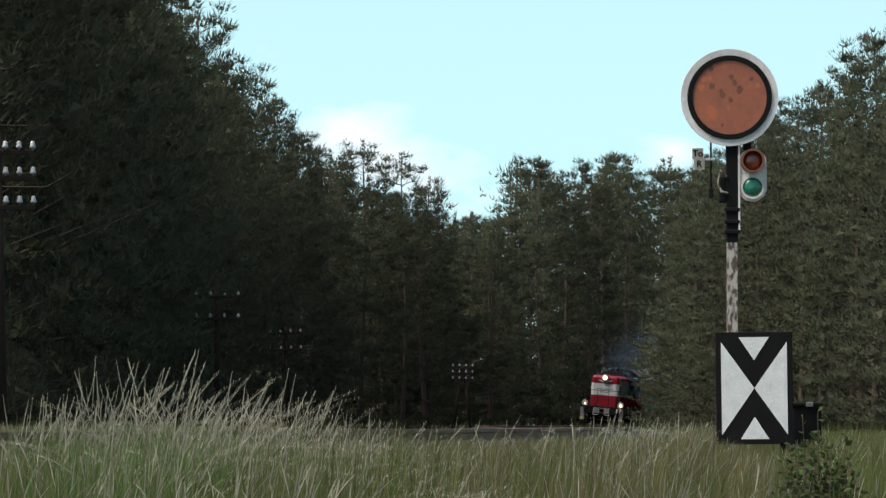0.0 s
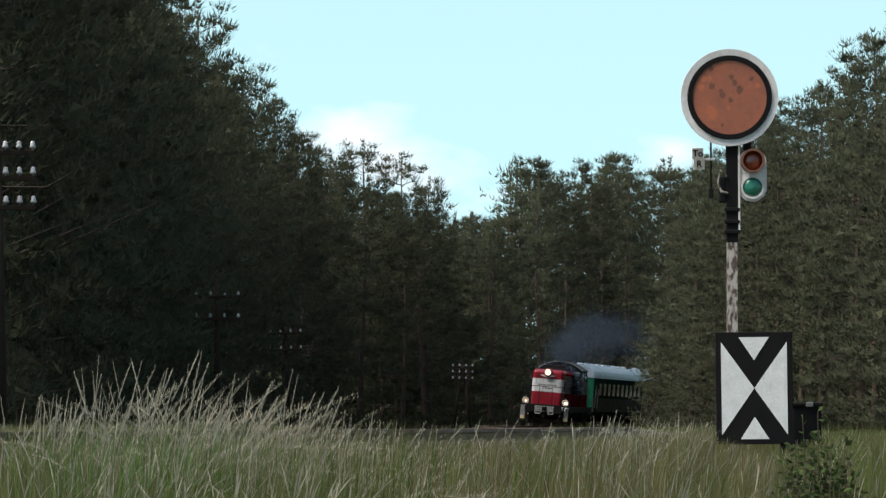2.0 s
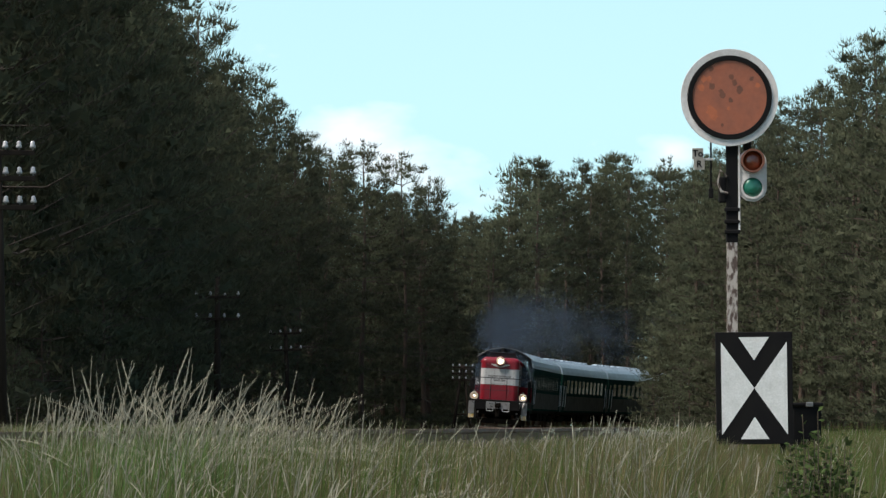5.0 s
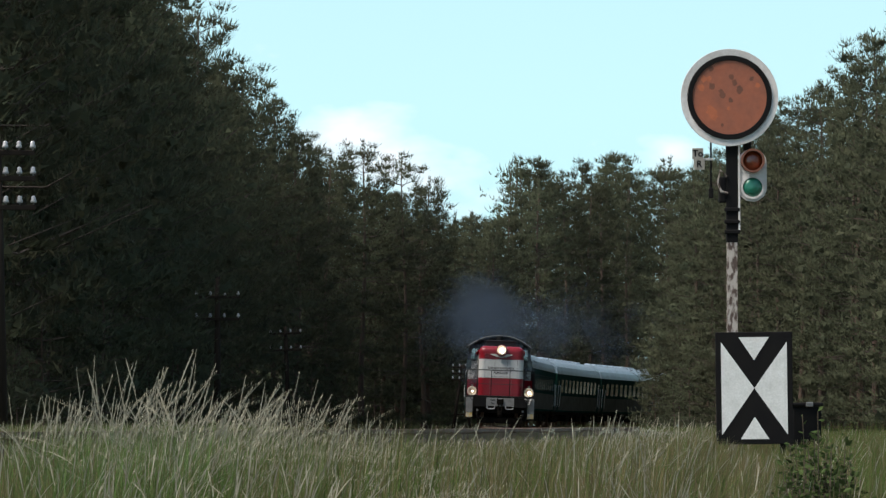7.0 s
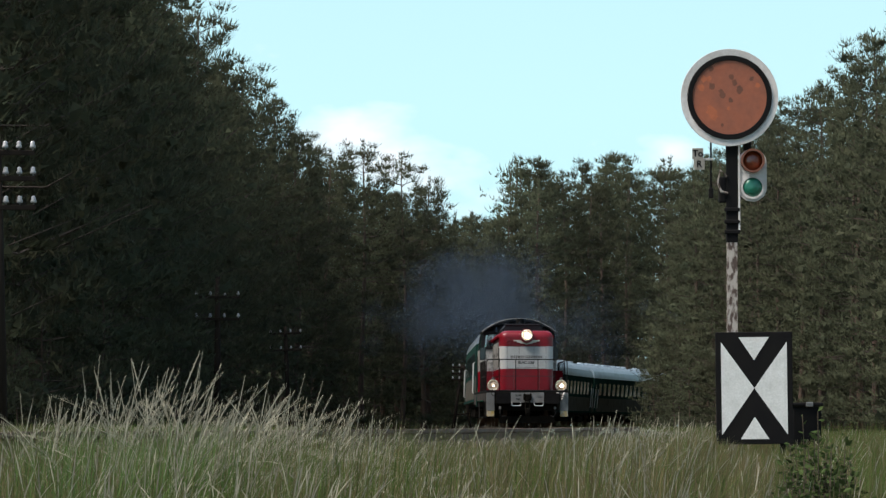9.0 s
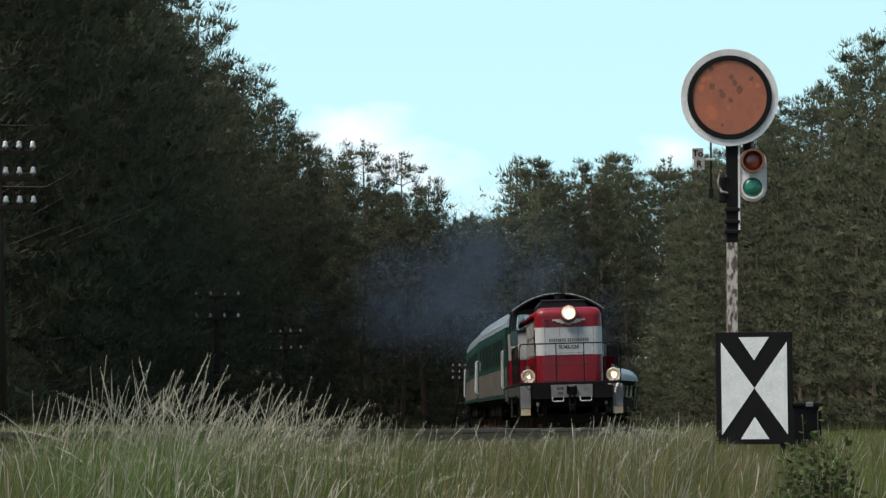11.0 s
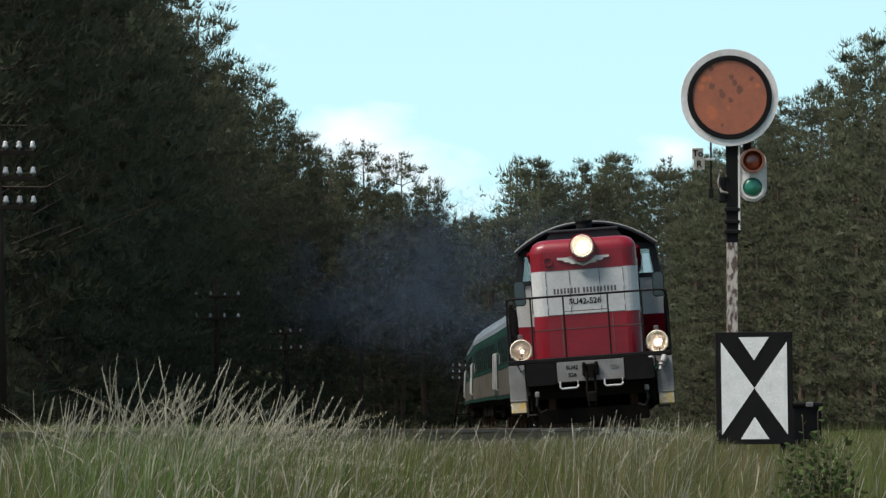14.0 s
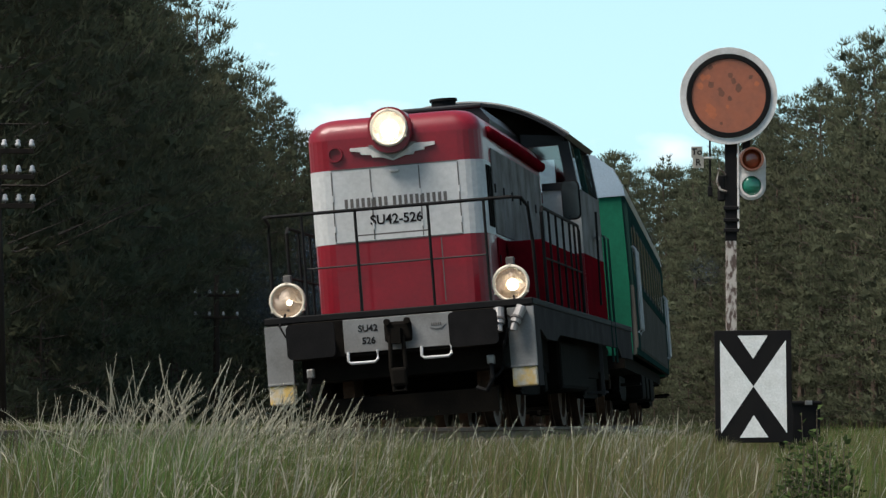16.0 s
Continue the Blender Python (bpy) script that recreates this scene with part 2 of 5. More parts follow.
# ---------------------------------------------------------------- ground
def build_ground():
    xs = np.unique(np.concatenate([np.linspace(-2500, -60, 14), np.linspace(-60, -12, 25), np.linspace(-12, 16, 57), np.linspace(16, 110, 48), np.linspace(110, 2500, 14)]))
    ys = np.unique(np.concatenate([np.linspace(-400, -20, 6), np.linspace(-20, 70, 91), np.linspace(70, 320, 126), np.linspace(320, 480, 33), np.linspace(480, 4500, 10)]))
    verts = [(x, y, ground_height(x, y)) for y in ys for x in xs]
    n = len(xs)
    faces = [(j * n + i, j * n + i + 1, (j + 1) * n + i + 1, (j + 1) * n + i) for j in range(len(ys) - 1) for i in range(n - 1)]
    me = bpy.data.meshes.new("ground")
    me.from_pydata(verts, [], faces)
    ob = part("ground", me, M_SOIL, smooth=True)
    tagged(ob, "brown-green meadow soil under tall dry grass", "ground", kind="structure")


def strip(bm, s0, s1, step, section):
    """A section (offset, height) swept along the track, leaning with the cant."""
    rings = []
    s = s0
    while s <= s1 + 1e-6:
        p, q = along(s), along(s + 0.5)
        d = (q - p).normalized()
        side = Vector((d.y, -d.x, 0))
        c = radians(cant(s))
        rings.append([bm.verts.new(p + side * (o * math.cos(c) - h * math.sin(c)) + Vector((0, 0, h * math.cos(c) + o * math.sin(c)))) for o, h in section])
        s += step
    n = len(section)
    for u, v in zip(rings, rings[1:]):
        for k in range(n):
            bm.faces.new((u[k], u[(k + 1) % n], v[(k + 1) % n], v[k]))
    bm.faces.new(rings[0])
    bm.faces.new(rings[-1][::-1])
    bmesh.ops.recalc_face_normals(bm, faces=bm.faces)
    return bm


def build_track():
    track = thing("railway_track", "single curved railway track on stone ballast with rusty rails", "railway track", kind="structure")
    s0, s1 = arc_at(-20), arc_at(440)
    part("ballast_bed", strip(bmesh.new(), s0, s1, 4.0, [(-2.7, -0.62), (-1.75, -0.20), (1.75, -0.20), (2.7, -0.62)]), M_BALLAST, track, "brown-grey crushed stone ballast")
    for o in (-0.7525, 0.7525):
        sec = [(o - 0.07, -0.17), (o + 0.07, -0.17), (o + 0.07, -0.155), (o + 0.012, -0.135), (o + 0.012, -0.05), (o + 0.036, -0.04),
               (o + 0.034, -0.004), (o + 0.02, 0.0), (o - 0.02, 0.0), (o - 0.034, -0.004), (o - 0.036, -0.04), (o - 0.012, -0.05), (o - 0.012, -0.135), (o - 0.07, -0.155)]
        part("rail", strip(bmesh.new(), s0, s1, 4.0, sec), M_RAIL, track, "rust-brown steel rail")
    # loose stones on the bed
    rng = random.Random(5)
    verts, faces = [], []
    for _ in range(9000):
        s = arc_at(30) + rng.random() ** 1.5 * 210
        o = rng.uniform(-2.5, 2.5)
        p, q = along(s), along(s + 0.5)
        d = (q - p).normalized()
        c = radians(cant(s))
        h = -0.2 if abs(o) < 1.75 else -0.2 - (abs(o) - 1.75) * 0.44
        base = p + Vector((d.y, -d.x, 0)) * (o * math.cos(c)) + Vector((0, 0, h + o * math.sin(c)))
        r = rng.uniform(0.03, 0.075)
        i = len(verts)
        for dx, dy, dz in ((1, 0, 0), (-1, 0, 0), (0, 1, 0), (0, -1, 0), (0, 0, 1), (0, 0, -1)):
            verts.append(base + Vector((dx, dy, dz * 0.8)) * r * rng.uniform(0.7, 1.3))
        faces += [(i + a, i + b, i + e) for a, b, e in ((0, 2, 4), (2, 1, 4), (1, 3, 4), (3, 0, 4), (2, 0, 5), (1, 2, 5), (3, 1, 5), (0, 3, 5))]
    me = bpy.data.meshes.new("stones")
    me.from_pydata(verts, [], faces)
    tagged(part("ballast_stones", me, M_BALLAST, track), kind="stuff")
    bm = boxed(-1.25, 1.25, -0.13, 0.13, -0.30, -0.16, 0.02, 1)
    me = finish(bm, "sleeper")
    me.materials.append(M_SLEEPER)
    s = arc_at(34)
    for _ in range(280):
        p, q = along(s), along(s + 0.5)
        ob = part("sleeper", me, None, track)
        ob.matrix_world = pose(p.x, p.y, p.z, 0, -cant(s), -math.degrees(math.atan2(q.x - p.x, q.y - p.y)))
        s += 0.62


build_ground()
build_track()


# ---------------------------------------------------------------- pines
def needles_material(name, a, b):
    m = surface(name, a, b, 0.7, 0.9, bump=0, fine=3.0, vary=0.06, island=True, spec=0.04)
    nt = m.node_tree
    p = nt.nodes["Principled BSDF"]
    tr = nt.nodes.new("ShaderNodeBsdfTranslucent")
    mix = nt.nodes.new("ShaderNodeMixShader")
    mix.inputs[0].default_value = 0.48
    src = p.inputs["Base Color"].links[0].from_socket
    # each tree has its own shade of green
    info = nt.nodes.new("ShaderNodeObjectInfo")
    hue = nt.nodes.new("ShaderNodeHueSaturation")
    r1 = nt.nodes.new("ShaderNodeMapRange")
    r1.inputs["To Min"].default_value, r1.inputs["To Max"].default_value = 0.72, 1.32
    r2 = nt.nodes.new("ShaderNodeMapRange")
    r2.inputs["To Min"].default_value, r2.inputs["To Max"].default_value = 0.47, 0.515
    nt.links.new(info.outputs["Random"], r1.inputs["Value"])
    nt.links.new(info.outputs["Random"], r2.inputs["Value"])
    nt.links.new(r1.outputs["Result"], hue.inputs["Value"])
    nt.links.new(r2.outputs["Result"], hue.inputs["Hue"])
    nt.links.new(src, hue.inputs["Color"])
    nt.links.new(hue.outputs["Color"], p.inputs["Base Color"])
    nt.links.new(hue.outputs["Color"], tr.inputs["Color"])
    out = nt.nodes["Material Output"]
    nt.links.new(p.outputs["BSDF"], mix.inputs[1])
    nt.links.new(tr.outputs["BSDF"], mix.inputs[2])
    nt.links.new(mix.outputs["Shader"], out.inputs["Surface"])
    return m


M_NEEDLES = needles_material("pine_needles", (0.082, 0.089, 0.054), (0.046, 0.054, 0.036))
M_LIMB = surface("pine_limb", (0.052, 0.036, 0.027), (0.032, 0.025, 0.02), 5.0, 0.9, bump=0.3)


def pine(seed, height, bare, spread, shoots, pointed=0.5, sparse=0.0, needle=0.30, open_=1.0, core=9):
    """A Scots pine: tapering trunk, whorls of limbs, and tufts of needles along them. bare: the share of the trunk below the crown."""
    rng = random.Random(seed)
    tree = thing("pine_tree", "tall dark green Scots pine at the forest edge", "tree", "pines along the railway")
    lean = (rng.uniform(-0.25, 0.25), rng.uniform(-0.25, 0.25))

    def stem(h):
        u = h / height
        return Vector((lean[0] * math.sin(3 * u) + 0.1 * math.sin(7 * u + seed), lean[1] * math.sin(2.5 * u + 0.4) + 0.08 * math.sin(6 * u), h))
    bm = bmesh.new()
    r0 = 0.0105 * height
    tube(bm, [stem(height * 0.97 * k / 12) - Vector((0, 0, 0.4 if k == 0 else 0)) for k in range(13)], r0, 8, 0.025)
    part("trunk", bm, M_BARK, tree, "red-brown scaly trunk", smooth=True)
    limbs = bmesh.new()
    verts, faces, soft = [], [], []

    def bristle(base, d, n, ln, w):
        s = d.cross(n + Vector((rng.gauss(0, 0.4), rng.gauss(0, 0.4), rng.gauss(0, 0.4)))).normalized()
        i = len(verts)
        tri = [base - s * w * 0.5, base + s * w * 0.5, base + d * ln]
        if (tri[1] - tri[0]).cross(tri[2] - tri[0]).dot(n) < 0:
            tri[0], tri[1] = tri[1], tri[0]
        verts.extend(tri)
        soft.extend((n, n, n))
        faces.append((i, i + 1, i + 2))

    def pad(c, out, size, steep):
        """A shelf of foliage: a dense uneven core under a fur of short shoots that stand up."""
        flat = rng.uniform(0.40, 0.62)
        for _ in range(core):
            v = Vector((rng.gauss(0, 1), rng.gauss(0, 1), rng.gauss(0.1, 0.9))).normalized()
            r = size * rng.uniform(0.05, 0.6)
            mid = c + Vector((v.x * r, v.y * r, v.z * r * flat))
            p = Vector((rng.gauss(0, 1), rng.gauss(0, 1), rng.gauss(0, 0.6))).normalized()
            q = v.cross(p).normalized()
            g = size * rng.uniform(0.15, 0.27)
            i = len(verts)
            n = (Vector((v.x * 0.6, v.y * 0.6, v.z * 0.9)) + out * 0.35).normalized()
            verts.extend((mid + p * g, mid - p * g * 0.5 + q * g * 0.8, mid - p * g * 0.5 - q * g * 0.8))
            soft.extend((n, n, n))
            faces.append((i, i + 1, i + 2))
        for _ in range(shoots):
            v = Vector((rng.gauss(0, 1), rng.gauss(0, 1), rng.gauss(0.25, 0.9))).normalized()
            r = size * rng.uniform(0.35, 1.15)
            base = c + Vector((v.x * r, v.y * r, v.z * r * flat))
            d = (Vector((v.x, v.y, v.z * 0.5)) * 0.6 + out * 0.2 + Vector((rng.gauss(0, 0.3), rng.gauss(0, 0.3), steep + rng.gauss(0, 0.3)))).normalized()
            n = (Vector((v.x * 0.6 + rng.gauss(0, 0.14), v.y * 0.6 + rng.gauss(0, 0.14), v.z * 1.1 + 0.05)) + out * 0.3).normalized()
            bristle(base, d, n, needle * rng.uniform(0.6, 1.5), needle * rng.uniform(0.15, 0.29))
    h = height * bare
    while h < height * 0.97:
        u = (h - height * bare) / (height * (1 - bare))
        reach = spread * (1 - u ** (1.6 / (pointed + 0.5))) ** 0.75 * (0.55 + 0.45 * min(1, u * 5 + 0.3)) + 0.25
        turn = rng.uniform(0, 6.28)
        count = rng.choice((4, 5, 5, 6)) if u < 0.75 else 4
        for k in range(count):
            if rng.random() < sparse:
                continue
            a = turn + (k + rng.uniform(-0.3, 0.3)) * 2 * math.pi / count
            length = reach * rng.uniform(0.55, 1.22)
            rise = (0.05 + 0.85 * u) * length + rng.uniform(-0.3, 0.2)
            p0 = stem(h + rng.uniform(-0.2, 0.2))
            out = Vector((math.cos(a), math.sin(a), 0))
            side = Vector((-out.y, out.x, 0))
            pts = [p0 + out * length * w + Vector((0, 0, rise * w * w * 0.9 - 0.10 * length * math.sin(math.pi * w) * (1 - u))) for w in (0, 0.25, 0.5, 0.75, 1.0)]
            tube(limbs, pts[::2], 0.018 + 0.022 * length / spread, 3, 0.008, caps=False)
            plumes = [(1.0, 0.0)] + [(rng.uniform(0.42, 0.85), rng.choice((-1, 1)) * rng.uniform(0.08, 0.26)) for _ in range(2 if length > 1.3 else 1)]
            for w, across in plumes:
                j = min(int(w * 4), 3)
                mid = pts[j].lerp(pts[j + 1], w * 4 - j) + side * across * length + out * abs(across) * 0.3 * length + Vector((0, 0, rng.gauss(0, 0.07)))
                size = min((0.30 + 0.13 * length) * rng.uniform(0.65, 1.3), 0.9)
                pad(mid, out, size, 0.6 + 0.4 * u)
        h += rng.uniform(0.75, 1.25) * (1.12 - 0.6 * u) * open_
    part("limb_frame", limbs, M_LIMB, tree)["kind"] = "stuff"
    # the leading shoot and its candles
    for k in range(5):
        c = stem(height * (0.945 + 0.055 * k / 4))
        for _ in range(max(6, shoots // 4)):
            a = rng.uniform(0, 6.28)
            out = Vector((math.cos(a), math.sin(a), 0))
            bristle(c + out * 0.05, (out * rng.uniform(0.2, 0.9) + Vector((0, 0, 1))).normalized(), (out + Vector((0, 0, 0.4))).normalized(), max(needle, 0.2) * rng.uniform(0.9, 1.7), needle * 0.3)
    me = bpy.data.meshes.new("crown")
    me.from_pydata(verts, [], faces)
    part("crown", me, M_NEEDLES, tree, smooth=True)
    me.normals_split_custom_set_from_vertices(soft)
    return tree


def plant(kinds, spots):
    """spots: x, y, height, kind; the first of each kind is the one that was built."""
    rng = random.Random(11)
    used = set()
    for x, y, height, k in spots:
        ob, h0 = kinds[k]
        sc = height / h0
        m = Matrix.Translation((x, y, ground_height(x, y))) @ Matrix.Rotation(rng.uniform(0, 6.28), 4, "Z")
        if k in used:
            ob = copy_thing(ob, m)
        else:
            used.add(k)
            ob.matrix_basis = m
        wide = sc * rng.uniform(0.92, 1.12)
        ob.scale = (wide, wide, sc)


def forest():
    kinds = [(pine(1, 18, 0.05, 3.6, 50, open_=1.2, needle=0.22, core=10), 18), (pine(2, 18, 0.08, 3.1, 24, open_=1.2, needle=0.30, core=10), 18),
             (pine(3, 18, 0.14, 3.4, 24, pointed=0.8, open_=1.25, needle=0.30, core=10), 18), (pine(4, 18, 0.07, 3.9, 50, pointed=0.35, open_=1.2, needle=0.22, core=10), 18),
             (pine(6, 18, 0.04, 3.4, 4, pointed=0.6, needle=0.36, open_=1.6, core=7), 18), (pine(7, 18, 0.28, 2.7, 36, pointed=0.5, sparse=0.2, open_=1.1, needle=0.26), 18),
             (pine(9, 5, 0.02, 1.8, 20, pointed=0.4, needle=0.21), 5), (pine(12, 18, 0.06, 3.7, 36, pointed=0.5, open_=1.2, needle=0.27, core=11), 18),
             (pine(13, 18, 0.09, 3.2, 36, pointed=0.7, open_=1.2, needle=0.27, core=11), 18)]
    rng = random.Random(3)
    spots = []

    def in_view(x, y, margin):
        return abs(x) < 0.116 * y + margin

    def free(x, y, gap):
        # clear of the railway, seen square to it
        return min(math.hypot(x - line(v), y - v) for v in np.arange(y - 40, min(y + 41, 468), 4.0)) > gap
    deep = []
    # left of the line: the edge, then the rows behind it
    d = 84.0
    while d < 262:
        off = -16.2 if d < 235 else -16.2 + (d - 235) * 0.22
        tall = float(np.interp(d, [84, 150, 200, 240, 250, 262], [21.5, 21.2, 20.8, 20.0, 18.6, 16.4]))
        for row, (back, step) in enumerate(((0, 0), (4.2, 1.5), (9.0, 3.1))):
            x, y = line(d + step) + off - back + rng.uniform(-1.0, 1.0), d + step + rng.uniform(-1, 1)
            if in_view(x, y, 5):
                spot = (x, y, tall * rng.uniform(0.90, 1.08), (rng.choice((0, 3, 0, 3, 0)) if row == 0 or d < 165 else rng.choice((1, 2, 1))) if row < 2 else rng.choice((1, 2)))
                (spots if row < 2 else deep).append(spot)
        d += rng.uniform(3.8, 5.0)
    # outer side of the far bend
    d = 262.0
    while d < 420:
        for back in (7.5, 12, 17, 24, 34):
            x, y = line(d) - back - rng.uniform(-1.4, 1.4), d + rng.uniform(-2, 2)
            if in_view(x, y, 4) and free(x, y, 5.5):
                spot = (x, y, min(y, 330) * (rng.uniform(0.0625, 0.0715) if d < 345 and x > 5 else rng.uniform(0.052, 0.057)), rng.choice((7, 8, 7, 8, 5)))
                (spots if back < 15 and d < 335 else deep).append(spot)
        d += rng.uniform(4.8, 6.4)
    # right of the line
    d = 118.0
    while d < 330:
        edge = float(np.interp(d, [118, 170, 186, 200, 220, 235, 255, 275], [23.0, 21.8, 20.4, 19.0, 17.2, 15.6, 16.2, 20.0])) if d < 275 else line(d) + 8.0
        for back, step in ((0, 0), (4.5, 1.8), (9.5, 0.6), (16, 2.2)):
            x, y = edge + back + rng.uniform(-0.3, 1.3), d + step + rng.uniform(-1, 1)
            if in_view(x, y, 5) and free(x, y, 5.5):
                spot = (x, y, rng.uniform(15.8, 18.6) * float(np.interp(d, [150, 190, 215], [1.16, 1.10, 1.0])), rng.choice((0, 3, 0, 3)) if back < 3 else rng.choice((1, 2)))
                (spots if back < 12 and d < 275 else deep).append(spot)
        d += rng.uniform(4.2, 5.6)
    # young pines along both edges
    d = 92.0
    while d < 262:
        for x in (line(d) - 13.6 + rng.uniform(-1.2, 1.0),):
            if in_view(x, d, 3):
                spots.append((x, d, rng.uniform(2.2, 5.0), 6))
        d += rng.uniform(5.0, 8.5)
    for x, y, h in ((13.6, 246, 4.6), (14.6, 240, 6.0), (12.9, 238, 3.6), (14.4, 228, 4.2), (16.4, 232, 6.5), (15.2, 216, 3.8), (17.6, 220, 5.5), (17.0, 205, 3.6), (19.5, 208, 6.0), (13.2, 222, 2.6), (20.5, 190, 4.0), (15.4, 250, 6.5), (16.8, 255, 6.5)):
        spots.append((x, y, h, 6))
    for _ in range(34):
        y = rng.uniform(285, 345)
        x = rng.uniform(-0.018, 0.034) * y
        if free(x, y, 6):
            spots.append((x, y, rng.uniform(3.5, 6.5), 6))
    # far wood that closes the view
    for _ in range(110):
        y = rng.uniform(400, 520)
        x = rng.uniform(-0.14 * y, 0.14 * y)
        if y < 466 and not free(x, y, 6):
            continue
        deep.append((x, y, rng.uniform(16, 19), 4))
    # the wood goes on beside and behind the camera
    for y in np.arange(-60, 62, 6.5):
        for back in (0, 6):
            deep.append((line(max(y, -58)) - 17 - back + rng.uniform(-1, 1), y + rng.uniform(-2, 2), rng.uniform(18, 21), 4))
    for y in np.arange(-60, 122, 6.5):
        for back in (0, 6):
            deep.append((float(np.interp(y, [-60, 60, 122], [17, 20, 24])) + back + rng.uniform(-1, 1), y + rng.uniform(-2, 2), rng.uniform(16, 19), 4))
    for _ in range(80):
        y = rng.uniform(292, 400)
        x = rng.uniform(-0.065, 0.012) * y
        if free(x, y, 7):
            deep.append((x, y, y * rng.uniform(0.042, 0.052), 4))
    # unseen rows added behind the left wood, to shade its edge
    back_rng = random.Random(8)
    for y in np.arange(58, 176, 5.5):
        for back in (29.5, 35.0):
            deep.append((line(y) - back + back_rng.uniform(-1, 1), y + back_rng.uniform(-2, 2), back_rng.uniform(21, 23.5), 4))
    # where the left wood meets the bend
    for x, y, h, k in ((-11.5, 268, 18.6, 7), (-9.5, 272, 18.4, 8), (-7.3, 276, 18.2, 7), (-5.2, 271, 17.4, 8), (-3.2, 275, 16.8, 7), (-1.2, 272, 15.6, 8), (0.8, 276, 14.8, 7), (-8.4, 266, 17.2, 8), (-4.2, 281, 17.4, 8)):
        spots.append((x, y, h, k))
    # the rows deep in the wood are one mass
    verts, faces, slots, soft, n = [], [], [], [], 0
    for x, y, height, k in deep:
        ob, h0 = kinds[4]
        sc = height / h0
        m = Matrix.Translation((x, y, ground_height(x, y))) @ Matrix.Rotation(rng.uniform(0, 6.28), 4, "Z") @ Matrix.Diagonal((sc, sc, sc, 1))
        m = np.array(m)
        named = {c.name.split(".")[0]: c for c in ob.children}
        for o, slot in ((named["trunk"], 0), (named["crown"], 1)):
            me = o.data
            co = np.empty(len(me.vertices) * 3)
            me.vertices.foreach_get("co", co)
            co = co.reshape(-1, 3) @ m[:3, :3].T + m[:3, 3]
            verts.append(co)
            nv = np.empty(len(me.loops) * 3)
            me.corner_normals.foreach_get("vector", nv)
            nv = nv.reshape(-1, 3) @ (m[:3, :3] / sc).T
            soft.append(nv)
            faces += [tuple(v + n for v in p.vertices) for p in me.polygons]
            slots += [slot] * len(me.polygons)
            n += len(co)
    me = bpy.data.meshes.new("forest_depth")
    me.from_pydata(np.concatenate(verts).tolist(), [], faces)
    me.materials.append(M_BARK)
    me.materials.append(M_NEEDLES)
    me.polygons.foreach_set("material_index", slots)
    me.shade_smooth()
    me.normals_split_custom_set(np.concatenate(soft).tolist())
    tagged(new("pine_forest", me), "deep dark pine forest behind the edge trees", "forest", kind="stuff")
    for o in (*kinds[4][0].children, kinds[4][0]):
        bpy.data.objects.remove(o)
    plant(kinds, spots)


forest()


# ---------------------------------------------------------------- the distant signal and the indicator board
M_ORANGE = surface("faded_orange_enamel", (0.37, 0.105, 0.048), (0.22, 0.080, 0.048), 5.0, 0.5, bump=0.06, fine=18, spread=0.6)
M_ENAMEL = surface("weathered_white_enamel", (0.72, 0.70, 0.68), (0.52, 0.47, 0.43), 5.0, 0.45, bump=0.05, fine=30)
M_STAIN = surface("dark_rust_stain", (0.13, 0.056, 0.037), (0.18, 0.068, 0.04), 9.0, 0.85, bump=0.2)
M_FADED = surface("pale_orange_scuff", (0.46, 0.13, 0.05), (0.38, 0.105, 0.045), 12.0, 0.6, bump=0.1)
M_MAST = surface("peeling_beige_mast_paint", (0.40, 0.36, 0.32), (0.075, 0.05, 0.04), 20.0, 0.8, bump=0.3, fine=40, spread=0.10, stretch=(1, 1, 0.45))
M_DULL = surface("dull_ivory_plate", (0.34, 0.32, 0.27), (0.20, 0.185, 0.16), 18.0, 0.8, bump=0.1)
M_BOARD = surface("white_board_paint", (0.74, 0.74, 0.72), (0.60, 0.60, 0.57), 9.0, 0.7, bump=0.35, fine=45)


